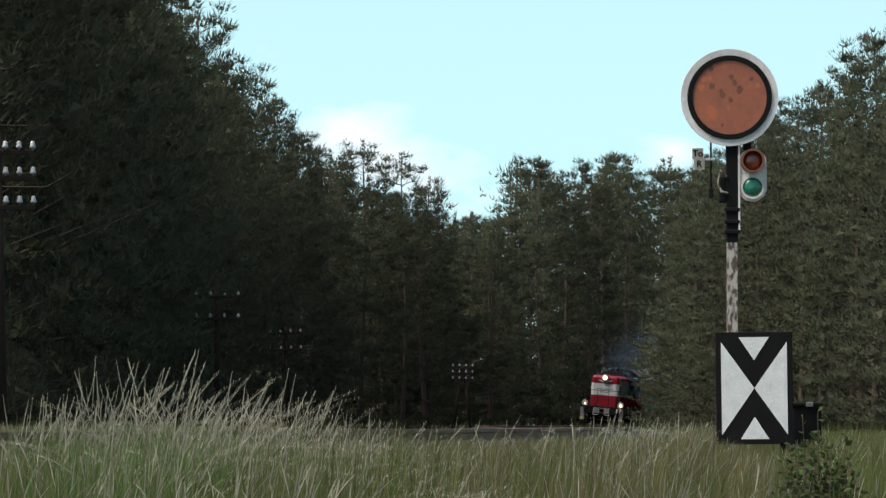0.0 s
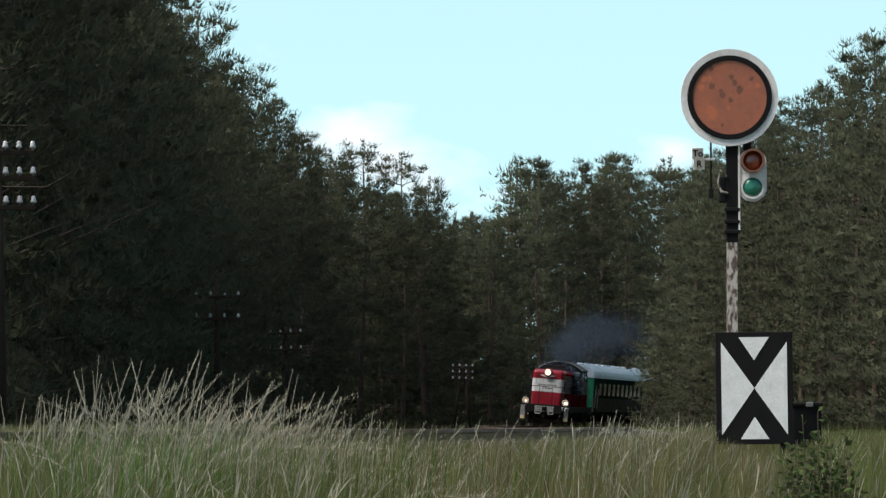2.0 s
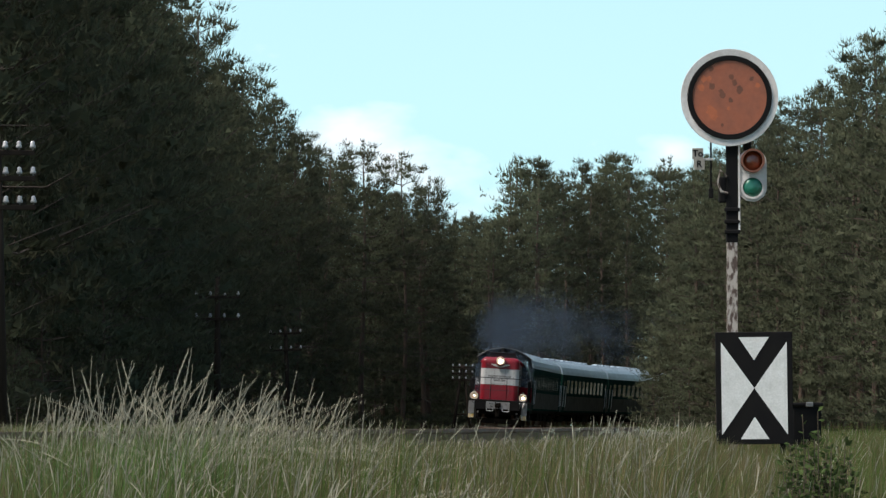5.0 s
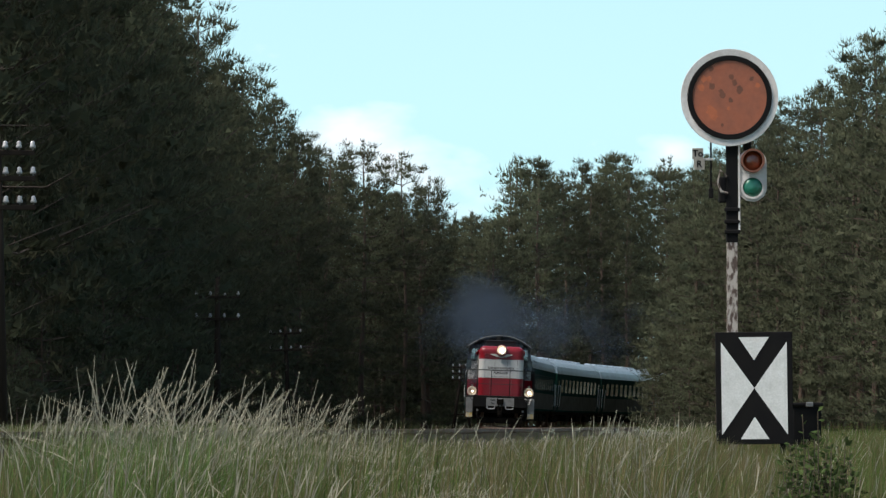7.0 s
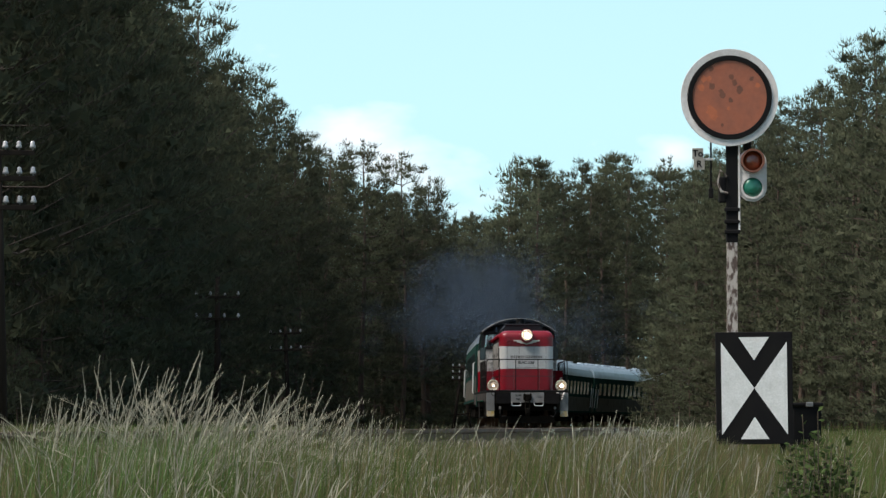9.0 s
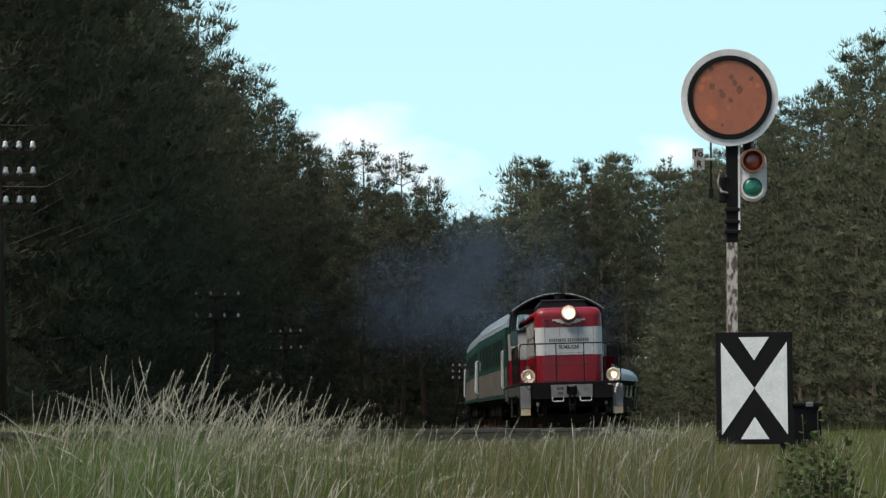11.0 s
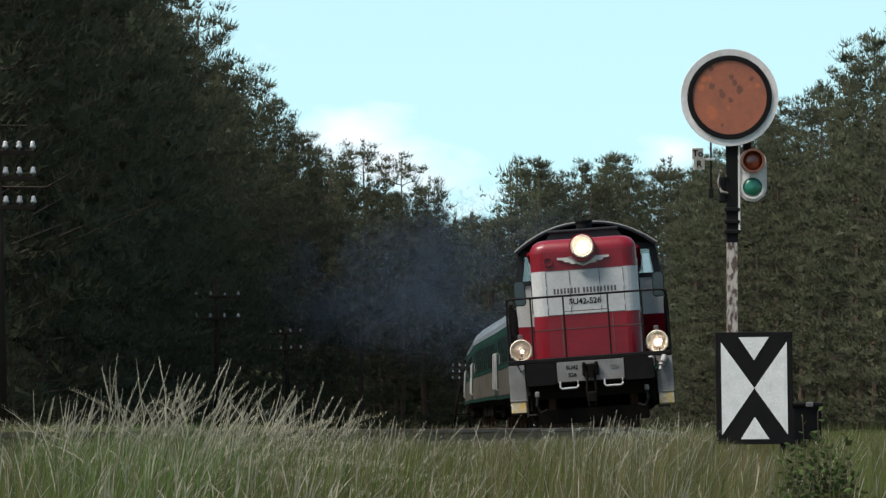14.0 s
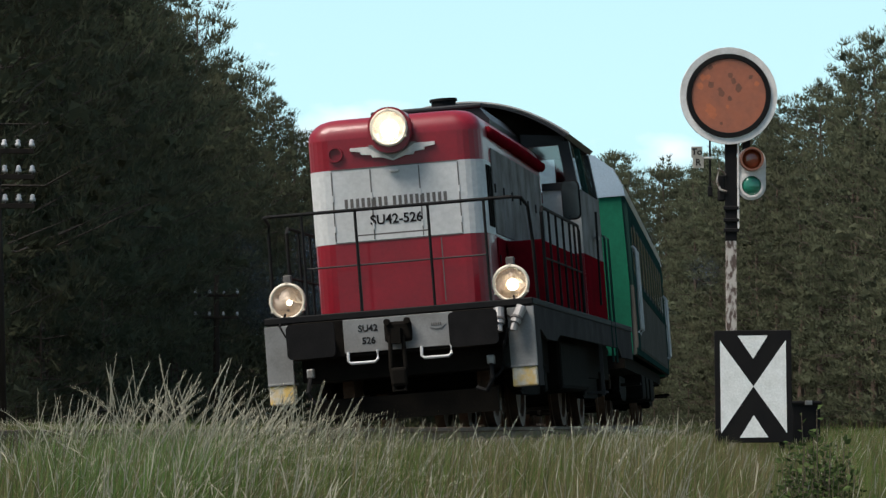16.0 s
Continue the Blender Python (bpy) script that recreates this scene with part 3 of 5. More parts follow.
def build_signal():
    x, y = 3.125, 42.0
    z0 = ground_height(x, y)
    sig = thing("distant_signal", "old distant signal with rusty orange disc on a peeling mast", "railway signal", m=pose(x, y, 0))
    part("mast", prism([(-0.055, -0.05), (0.055, -0.05), (0.055, 0.05), (-0.055, 0.05)], z0 - 0.5, 3.07, "xy"), M_MAST, sig, "mast with peeling beige paint")
    bm = boxed(-0.062, 0.062, -0.055, 0.055, 3.07, 4.45, 0.008, 1)
    part("upper_mast", bm, M_BLACK, sig, "black upper mast")
    part("pale_rod", boxed(0.066, 0.085, -0.07, -0.05, 3.2, 4.15), M_ENAMEL, sig)
    cx, cz = -0.028, 4.635
    part("disc_rim", lathe([(0.455, -0.10), (0.525, -0.105), (0.528, -0.09), (0.525, -0.075), (0.40, -0.075)], "y", 64, centre=(cx, 0, cz)), M_ENAMEL, sig, "white enamel rim", smooth=False)
    part("black_ring", lathe([(0.398, -0.102), (0.405, -0.125), (0.45, -0.125), (0.457, -0.10)], "y", 64, centre=(cx, 0, cz)), M_BLACK, sig, "raised black ring")
    disc = part("disc", lathe([(0.001, -0.112), (0.40, -0.1119), (0.40, -0.08), (0.001, -0.08)], "y", 64, centre=(cx, 0, cz)), M_ORANGE, sig, "faded orange disc with dark stains")
    rng = random.Random(8)
    for lift, (dx, dz, r, mt) in enumerate(((0.02, 0.22, 0.035, M_STAIN), (0.055, 0.16, 0.032, M_STAIN), (0.11, 0.08, 0.045, M_STAIN), (-0.19, 0.12, 0.04, M_STAIN), (-0.09, 0.06, 0.03, M_STAIN),
                          (-0.08, 0.02, 0.035, M_STAIN), (0.01, -0.03, 0.03, M_STAIN), (0.24, 0.20, 0.025, M_STAIN), (-0.20, 0.31, 0.03, M_STAIN), (-0.08, -0.3, 0.018, M_STAIN),
                          (-0.20, -0.15, 0.06, M_FADED), (-0.17, -0.21, 0.045, M_FADED), (-0.31, 0.10, 0.04, M_FADED), (-0.225, 0.2, 0.03, M_FADED), (-0.28, 0.2, 0.035, M_FADED), (0.3, 0.13, 0.03, M_FADED), (-0.01, -0.12, 0.02, M_FADED))):
        out = [(cx + dx + r * rng.uniform(0.6, 1.15) * math.cos(k * 0.571), cz + dz + r * rng.uniform(0.7, 1.25) * math.sin(k * 0.571)) for k in range(11)]
        part("stain" if mt is M_STAIN else "scuff", prism(out, -0.1123 - 0.00006 * lift, -0.109), mt, disc)
    # the two-lamp head
    head = []
    for k in range(13):
        a = math.pi * k / 12
        head.append((0.22 + 0.155 * math.cos(a), 3.93 + 0.15 * math.sin(a)))
    for k in range(13):
        a = math.pi + math.pi * k / 12
        head.append((0.22 + 0.155 * math.cos(a), 3.66 + 0.15 * math.sin(a)))
    plate = part("lamp_plate", prism(head, -0.05, -0.02), M_ENAMEL, sig, "rounded white backplate")
    part("lamp_case", boxed(0.09, 0.35, -0.02, 0.18, 3.55, 4.05, 0.03), M_BLACK, sig)
    for zz, mt, lab in ((3.95, surface("dim_orange_lens", (0.28, 0.05, 0.015), (0.2, 0.04, 0.015), 8, 0.2, coat=0.6, bump=0.1), "unlit orange lens"),
                        (3.665, surface("dull_green_lens", (0.010, 0.15, 0.09), (0.01, 0.11, 0.07), 8, 0.25, coat=0.6, bump=0.1), "green lens")):
        part("lens", lathe([(0.001, -0.085), (0.06, -0.08), (0.105, -0.062), (0.105, -0.04)], "y", 32, centre=(0.22, 0, zz)), mt, plate, lab, smooth=True)
        big = zz > 3.8
        mt2 = M_STAIN if big else M_ENAMEL
        part("lens_ring", lathe([(0.103, -0.052), (0.107, -0.15 if big else -0.075), (0.128, -0.15 if big else -0.075), (0.128, -0.045)], "y", 32, centre=(0.22, 0, zz)), mt2, plate)
    part("bracket", boxed(0.13, 0.21, -0.02, 0.04, 4.05, 4.25), M_BLACK, sig)
    # rods, bolts, wire and small plates
    part("pull_rod", tubed([(-0.225, 0, 4.2), (-0.225, 0, 3.62)], 0.012, 6), M_BLACK, sig)
    part("rod_weight", boxed(-0.25, -0.20, -0.03, 0.03, 3.55, 3.66, 0.01), M_BLACK, sig)
    part("cable", tubed([(-0.06, -0.07, 3.78), (-0.13, -0.09, 3.85), (-0.16, -0.08, 3.72), (-0.12, -0.08, 3.62), (-0.05, -0.07, 3.6)], 0.014, 6), M_MAST, sig, "loose pale cable")
    part("drive_box", boxed(-0.14, -0.06, -0.05, 0.08, 3.5, 3.78, 0.015), M_BLACK, sig)
    for zz in (3.16, 3.27, 3.4):
        part("mast_step", boxed(-0.085, 0.085, -0.075, -0.05, zz, zz + 0.045, 0.008, 1), M_BLACK, sig)
    arm = part("sign_arm", tubed([(-0.36, -0.02, 3.97), (-0.2, 0, 3.97)], 0.012, 6), M_ENAMEL, sig)
    for zz, text, dx in ((4.03, "To", 0.0), (3.915, "R", 0.015)):
        p = part("number_plate", boxed(-0.43 + dx, -0.31 + dx, -0.045, -0.035, zz - 0.06, zz + 0.06, 0.003, 1), M_DULL, arm, "small dull ivory plate")
        lettering("plate_text", text, 0.10, p, pose(-0.37 + dx, -0.046, zz, 90, 0, 0), M_BLACK)


def build_board():
    x, y = 3.28, 41.0
    b = thing("indicator_board", "black and white crossed triangle railway indicator board", "railway sign", m=pose(x, y, 1.487, 0, -0.6, 0))
    w, h = 0.405, 0.592
    part("panel", boxed(-w, w, -0.02, 0.02, -h, h, 0.006, 1), M_BLACK, b)
    i, j = w - 0.058, h - 0.055
    for out in ([(-0.16, j), (0.16, j), (0.0, j - 0.245)],
                [(-i, j - 0.05), (0.0, 0.0), (-i, -j + 0.045)],
                [(i, j - 0.05), (0.0, 0.0), (i, -j + 0.045)],
                [(-0.15, -j), (0.15, -j), (0.0, -j + 0.235)]):
        part("white_triangle", prism(out, -0.0245, -0.019), M_BOARD, b, "flaking white painted triangle")
    for xx in (-0.3, 0.3):
        part("post", boxed(xx - 0.03, xx + 0.03, 0.022, 0.08, -1.4, 0.45), M_BLACK, b)
    for zz in (-0.4, 0.4):
        part("cross_bar", boxed(-0.38, 0.38, 0.082, 0.11, zz - 0.03, zz + 0.03), M_BLACK, b)
    x, y = 3.99, 43.0
    g = ground_height(x, y)
    k = thing("equipment_box", "black steel trackside equipment box in the grass", "equipment box", m=pose(x, y, 0, 0, 0, 8))
    part("body", boxed(-0.16, 0.16, -0.15, 0.15, g - 0.1, 1.30, 0.012), M_BLACK, k)
    part("lid", boxed(-0.18, 0.18, -0.17, 0.17, 1.302, 1.345, 0.015), M_BLACK, k)
    part("latch", boxed(-0.02, 0.06, -0.185, -0.172, 1.30, 1.35, 0.004, 1), M_STEEL, k)


build_signal()
build_board()


# ---------------------------------------------------------------- telegraph poles
M_POLEWOOD = surface("weathered_pole_wood", (0.034, 0.025, 0.019), (0.018, 0.014, 0.012), 2.0, 0.95, bump=0.4, fine=20, spec=0.1, stretch=(3, 3, 0.3))
M_PORCELAIN = surface("white_porcelain", (0.40, 0.40, 0.41), (0.26, 0.26, 0.26), 8.0, 0.3, bump=0.0, coat=0.2)


def telegraph_pole(x, y, top, arms, half, lean=0.0, legs=1, turn=0.0, pins=4):
    """A wooden line pole with cross arms and porcelain insulators; arms are heights above the ground."""
    g = ground_height(x, y)
    pole = thing("telegraph_pole", "old wooden telegraph pole with white porcelain insulators", "telegraph pole", "line poles along the forest edge", m=pose(x, y, g, 0, lean, turn))
    if legs == 1:
        part("post", tubed([(0, 0, -0.6), (0, 0, top * 0.5), (0, 0, top)], 0.15, 10, 0.10), M_POLEWOOD, pole, smooth=True)
    else:
        for s in (-1, 1):
            part("post", tubed([(s * 0.62, 0, -0.6), (s * 0.06, 0, top)], 0.11, 8, 0.08), M_POLEWOOD, pole, smooth=True)
        part("tie_bar", tubed([(-0.45, 0, 1.1), (0.45, 0, 1.1)], 0.04, 6), M_POLEWOOD, pole)
    for z in arms:
        arm = part("cross_arm", boxed(-half, half, -0.20, -0.12, z - 0.05, z + 0.05, 0.01, 1), M_POLEWOOD, pole)
        for k in range(pins):
            xx = half * (-0.95 + 1.9 * k / (pins - 1))
            pin = part("insulator", lathe([(0.016, z + 0.04), (0.016, z + 0.09), (0.062, z + 0.09), (0.058, z + 0.14), (0.042, z + 0.16), (0.046, z + 0.20), (0.026, z + 0.225), (0.001, z + 0.23)], "z", 12, centre=(xx, -0.16, 0)), M_PORCELAIN, arm, "white porcelain insulator", smooth=True)


telegraph_pole(-8.52, 75.0, 6.0, (4.66, 5.22, 5.72), 0.72, lean=-1.2, turn=22, pins=6)
telegraph_pole(-8.70, 150.0, 6.2, (4.55, 5.4), 0.85)
telegraph_pole(-8.35, 211.0, 5.9, (4.6, 5.5), 0.85, lean=-2)
telegraph_pole(-6.6, 249.0, 5.2, (4.2, 4.9), 0.6, lean=-9)
telegraph_pole(1.19, 248.0, 4.25, (3.3, 3.7, 4.1), 0.66, legs=2, lean=1)


# ---------------------------------------------------------------- grass
def grass_material(name, a, b, rough=0.9):
    m = surface(name, a, b, 0.9, rough, bump=0, fine=6.0, vary=0.4, island=True, spec=0.04)
    nt = m.node_tree
    p = nt.nodes["Principled BSDF"]
    tr = nt.nodes.new("ShaderNodeBsdfTranslucent")
    mix = nt.nodes.new("ShaderNodeMixShader")
    mix.inputs[0].default_value = 0.3
    nt.links.new(p.inputs["Base Color"].links[0].from_socket, tr.inputs["Color"])
    nt.links.new(p.outputs["BSDF"], mix.inputs[1])
    nt.links.new(tr.outputs["BSDF"], mix.inputs[2])
    nt.links.new(mix.outputs["Shader"], nt.nodes["Material Output"].inputs["Surface"])
    return m


M_GRASS = grass_material("green_grass", (0.105, 0.150, 0.040), (0.062, 0.094, 0.026))
M_LUSH = grass_material("lush_green_grass", (0.125, 0.205, 0.062), (0.080, 0.130, 0.042))
M_STRAW = grass_material("dry_straw_grass", (0.205, 0.166, 0.088), (0.118, 0.098, 0.050))
M_SEED = grass_material("pale_seed_heads", (0.40, 0.37, 0.285), (0.27, 0.25, 0.18))


def blades(rng, spots, width, bend):
    """Ribbons that taper to a tip: spots are x, y, z, height."""
    verts, faces = [], []
    for x, y, z, h in spots:
        a = rng.uniform(0, 6.28)
        b = abs(rng.gauss(0, bend)) * h
        dx, dy = math.cos(a) * b + 0.04 * h, math.sin(a) * b
        w = width * rng.uniform(0.6, 1.4)
        f = rng.uniform(-0.6, 0.6)
        wx, wy = w * math.cos(f), w * math.sin(f)
        i = len(verts)
        verts += [(x - wx, y - wy, z - 0.03), (x + wx, y + wy, z - 0.03),
                  (x + dx * 0.3 - wx * 0.8, y + dy * 0.3 - wy * 0.8, z + h * 0.58), (x + dx * 0.3 + wx * 0.8, y + dy * 0.3 + wy * 0.8, z + h * 0.58),
                  (x + dx, y + dy, z + h * (1 - 0.35 * b / h))]
        faces += [(i, i + 1, i + 3, i + 2), (i + 2, i + 3, i + 4)]
    return verts, faces


def stalks(rng, spots, lean, droop=0.5, spikelets=0):
    """Flowering stems: a thin stem in a gentle arc that ends in a slender seed head, loose with small spikelets."""
    verts, faces = [], []
    for x, y, z, h in spots:
        a = rng.gauss(0, 0.8) + (math.pi if rng.random() < 0.16 else 0.0)
        b = h * (lean + abs(rng.gauss(0, 0.085)))
        bow = abs(rng.gauss(0, droop)) * 0.16 * h
        dx, dy = math.cos(a), math.sin(a) * 0.6
        head = (rng.uniform(0.12, 0.24) if spikelets else rng.uniform(0.10, 0.20)) / h
        wide = rng.uniform(0.0013, 0.0024)
        rings = ((0.0, 0.0008), (0.45, 0.0007), (1 - head, 0.0006), (1 - head * 0.6, wide), (1 - head * 0.25, wide * 0.9), (1.0, 0.0003))
        i = len(verts)
        for u, w in rings:
            r = b * u + bow * u ** 4
            px, py, pz = x + dx * r, y + dy * r, z - 0.03 + h * u - 0.5 * bow * u ** 5
            verts += [(px - w, py, pz), (px + w, py, pz + w * 0.3)]
        faces += [(i + 2 * k, i + 2 * k + 1, i + 2 * k + 3, i + 2 * k + 2) for k in range(len(rings) - 1)]
        loose = rng.uniform(0.5, 1.3)
        for k in range(spikelets):
            u = 1 - head * (0.02 + 0.98 * k / spikelets)
            r = b * u + bow * u ** 4
            px, py, pz = x + dx * r, y + dy * r, z - 0.03 + h * u - 0.5 * bow * u ** 5
            side = rng.uniform(-1, 1) * 0.0065 * loose * (0.35 + 0.65 * k / spikelets)
            ln, w = rng.uniform(0.010, 0.020), rng.uniform(0.0006, 0.0012)
            i = len(verts)
            verts += [(px, py, pz), (px + side * 0.6 - w, py + rng.uniform(-0.006, 0.006), pz + ln * 0.5), (px + side * 1.2 + dx * 0.004, py, pz + ln), (px + side * 0.6 + w, py, pz + ln * 0.45)]
            faces.append((i, i + 1, i + 2, i + 3))
    return verts, faces


def sheet(name, data, material, label):
    me = bpy.data.meshes.new(name)
    me.from_pydata(data[0], [], data[1])
    return tagged(part(name, me, material), label, "grass", kind="stuff")


def build_grass():
    rng = random.Random(31)
    green, straw, seeds = [], [], []

    def level(x, y):
        # the height at which the sward ends
        top = float(np.interp(y, [9, 14, 20, 28, 42, 70], [0.80, 0.90, 0.965, 1.005, 1.035, 1.03]))
        top -= max(0.0, 1 - abs(x / y - 0.083) / 0.017) * float(np.interp(y, [12, 28, 41, 44], [0.04, 0.10, 0.19, 0.0]))
        top += 0.085 * min(max((-0.022 - x / y) / 0.02, 0.0), 1.0)
        return top + 0.05 * noise.noise(Vector((x * 1.3, y * 0.5, 4.0)))
    for _ in range(190000):
        y = 11.0 + 58 * rng.random() ** 1.5
        x = rng.uniform(-0.120, 0.120) * y
        off = x - line(y)
        if abs(off) < 2.3:
            continue
        z = ground_height(x, y)
        h = max(level(x, y) - z, 0.2) * (1.06 - 0.5 * rng.random() ** 1.6)
        px = x / y
        lush = 0.5 + 0.5 * math.tanh((-px - 0.045) * 45) * math.tanh((0.098 + px) * 60)
        lush = max(lush, 0.4 * (px > 0.085)) + 0.35 * noise.noise(Vector((x * 0.8, y * 0.25, 9.0)))
        (green if rng.random() < 0.26 + 0.6 * lush else straw).append((x, y, z, h))
        if rng.random() < (0.04 if px < 0.06 else 0.02):
            seeds.append((x, y, z, (level(x, y) - z) * rng.uniform(0.92, 1.14)))
    # thin sward far off, on both sides of the line
    for _ in range(26000):
        y = rng.uniform(60, 270)
        side = rng.choice((-1, 1))
        x = line(y) + side * rng.uniform(2.5, 14)
        if abs(x) > 0.12 * y:
            continue
        (green if rng.random() < 0.6 else straw).append((x, y, ground_height(x, y), rng.uniform(0.3, 0.62) if side > 0 else rng.uniform(0.1, 0.22)))
    # the shoulder of the ballast bed is overgrown on the near side
    for _ in range(15000):
        y = 24 + 90 * rng.random() ** 1.4
        x = line(y) + rng.uniform(1.75, 3.2)
        (green if rng.random() < 0.45 else straw).append((x, y, ground_height(x, y) + 0.05, rng.uniform(0.22, 0.44)))
    sheet("meadow_grass", blades(rng, green, 0.0021, 0.20), M_GRASS, "green blades of long meadow grass")
    sheet("dry_grass", blades(rng, straw, 0.0017, 0.26), M_STRAW, "straw-brown dry grass in the meadow")
    # stems beside the line, before the signal and on the track's shoulder
    for _ in range(170):
        y = rng.uniform(33, 46)
        x = rng.uniform(0.038, 0.068) * y
        if x - line(y) > 2.2:
            seeds.append((x, y, ground_height(x, y), rng.uniform(0.40, 0.68)))
    for _ in range(900):
        y = rng.uniform(34, 140)
        x = line(y) + rng.choice((-1, 1, 1)) * rng.uniform(2.2, 3.4)
        seeds.append((x, y, ground_height(x, y), rng.uniform(0.35, 0.62)))
    sheet("seeding_grass", stalks(rng, seeds, 0.05, 1.1), M_SEED, "pale seed heads of dry meadow grass")


SWAY = []


def build_tall_grass():
    """Tufts of tall flowering grass that sway in the wind."""
    rng = random.Random(77)
    for k in range(34):
        y = rng.uniform(13.0, 17.5)
        u = (k + rng.uniform(0.1, 0.9)) / 34
        px = 0 + 700 * u
        x = (px - 784) / 6881 * y
        top = float(np.interp(px, [0, 60, 130, 200, 330, 420, 520, 640, 700], [1.28, 1.26, 1.32, 1.44, 1.40, 1.33, 1.25, 1.12, 1.08]))
        z = ground_height(x, y)
        tuft = thing("tall_grass_tuft", "tall tuft of pale flowering grass swaying in the wind", "grass tuft", "tall grass tufts in the meadow", m=pose(x, y, z))
        n = 38 if 60 < px < 480 else 24
        st = [(rng.gauss(0, 0.10), rng.gauss(0, 0.25), 0.0, (top - z) * (1 - 0.32 * rng.random() ** 1.3)) for _ in range(n)]
        part("flower_spray", mesh_of("flower_spray", stalks(rng, st, 0.05, 2.5, 20)), M_SEED, tuft, "pale stems with seed heads")["kind"] = "stuff"
        lf = [(rng.gauss(0, 0.17), rng.gauss(0, 0.4), 0.0, (1.09 - z) * rng.uniform(0.4, 1.08)) for _ in range(n * (23 if 90 < px < 400 else 15))]
        part("leaf_tuft", mesh_of("leaf_tuft", blades(rng, lf, 0.0019, 0.14)), M_LUSH if 90 < px < 400 else M_GRASS, tuft, "green leaf blades")["kind"] = "stuff"
        lf = [(rng.gauss(0, 0.2), rng.gauss(0, 0.4), 0.0, (1.10 - z) * rng.uniform(0.4, 1.1)) for _ in range(n * 8)]
        part("dry_leaf_tuft", mesh_of("dry_leaf_tuft", blades(rng, lf, 0.0017, 0.2)), M_STRAW, tuft, "dry straw blades")["kind"] = "stuff"
        SWAY.append((tuft, pose(x, y, z), rng.uniform(0, 6.28), rng.uniform(0.8, 1.5)))


def mesh_of(name, data):
    me = bpy.data.meshes.new(name)
    me.from_pydata(data[0], [], data[1])
    return me


def build_verge_grass():
    """Thin uneven grass in front of the ballast, with single taller stems."""
    rng = random.Random(52)

    def spots(n, low, high):
        out = []
        for _ in range(n):
            y = rng.uniform(15.0, 22.0)
            x = rng.uniform(-0.036, 0.066) * y
            z = ground_height(x, y)
            out.append((x, y, z, rng.uniform(low, high) - z))
        return out
    sheet("verge_grass", blades(rng, spots(3000, 0.80, 1.12), 0.0020, 0.16), M_GRASS, "thin green grass before the ballast")
    sheet("dry_verge_grass", blades(rng, spots(5000, 0.80, 1.13), 0.0018, 0.2), M_STRAW, "dry straw grass before the ballast")
    sheet("verge_stems", stalks(rng, spots(130, 1.06, 1.22), 0.03, 1.2, 16), M_SEED, "single pale flowering stems")


build_grass()
build_tall_grass()
build_verge_grass()


def sway_rows(m, phase, speed):
    rows = []
    for k in range(41):
        t = k * 0.4
        wind = float(np.interp(t, [0, 6, 9, 12, 16], [-1.0, 0.5, 2.0, 4.0, 4.5]))
        rows.append((t, m @ pose(0, 0, 0, 0, wind + 1.3 * math.sin(speed * 2.2 * t + phase), 0)))
    return rows


# ---------------------------------------------------------------- bushes and flowers
M_LEAF = grass_material("bush_leaves", (0.070, 0.098, 0.034), (0.040, 0.060, 0.022))
M_TWIG = surface("bush_twig", (0.10, 0.075, 0.045), (0.06, 0.045, 0.03), 8.0, 0.85, bump=0.1)
M_UMBEL = surface("white_flower_heads", (0.36, 0.37, 0.30), (0.24, 0.26, 0.19), 20.0, 0.8, bump=0.2, vary=0.25, island=True)


def leafy_bush(x, y, height, spread, shoots, seed):
    rng = random.Random(seed)
    b = thing("bush", "low leafy green bush in the grass", "bush", "bushes beside the signal", m=pose(x, y, ground_height(x, y)))
    tw = bmesh.new()
    verts, faces = [], []
    for _ in range(shoots):
        a, r = rng.uniform(0, 6.28), spread * math.sqrt(rng.random())
        h = height * rng.uniform(0.6, 1.08) * (1 - 0.35 * (r / spread) ** 2)
        end = Vector((math.cos(a) * r, math.sin(a) * r, h))
        pts = [Vector((0, 0, -0.05)) + Vector((math.cos(a), math.sin(a), 0)) * r * 0.25, end * 0.55 + Vector((math.cos(a), math.sin(a), 0)) * r * 0.15, end]
        tube(tw, pts, 0.003, 4, 0.0012, caps=False)
        for k in range(22):
            w = 0.25 + 0.75 * k / 21
            c = pts[0].lerp(pts[1], w * 2) if w < 0.5 else pts[1].lerp(pts[2], w * 2 - 1)
            d = Vector((rng.gauss(0, 1), rng.gauss(0, 1), rng.gauss(0.25, 0.5))).normalized()
            s = d.cross(Vector((rng.gauss(0, 1), rng.gauss(0, 1), 1))).normalized()
            ln = rng.uniform(0.018, 0.040)
            i = len(verts)
            nrm = d.cross(s)
            verts += [tuple(c), tuple(c + d * ln * 0.45 + s * ln * 0.3 + nrm * 0.004), tuple(c + d * ln), tuple(c + d * ln * 0.45 - s * ln * 0.3 + nrm * 0.004)]
            faces += [(i, i + 1, i + 2), (i, i + 2, i + 3)]
    part("twig_frame", tw, M_TWIG, b)
    part("foliage", mesh_of("foliage", (verts, faces)), M_LEAF, b)


leafy_bush(1.35, 14.0, 0.95, 0.17, 150, 1)
leafy_bush(1.47, 14.6, 0.86, 0.17, 120, 2)
leafy_bush(1.24, 13.6, 0.86, 0.13, 80, 4)


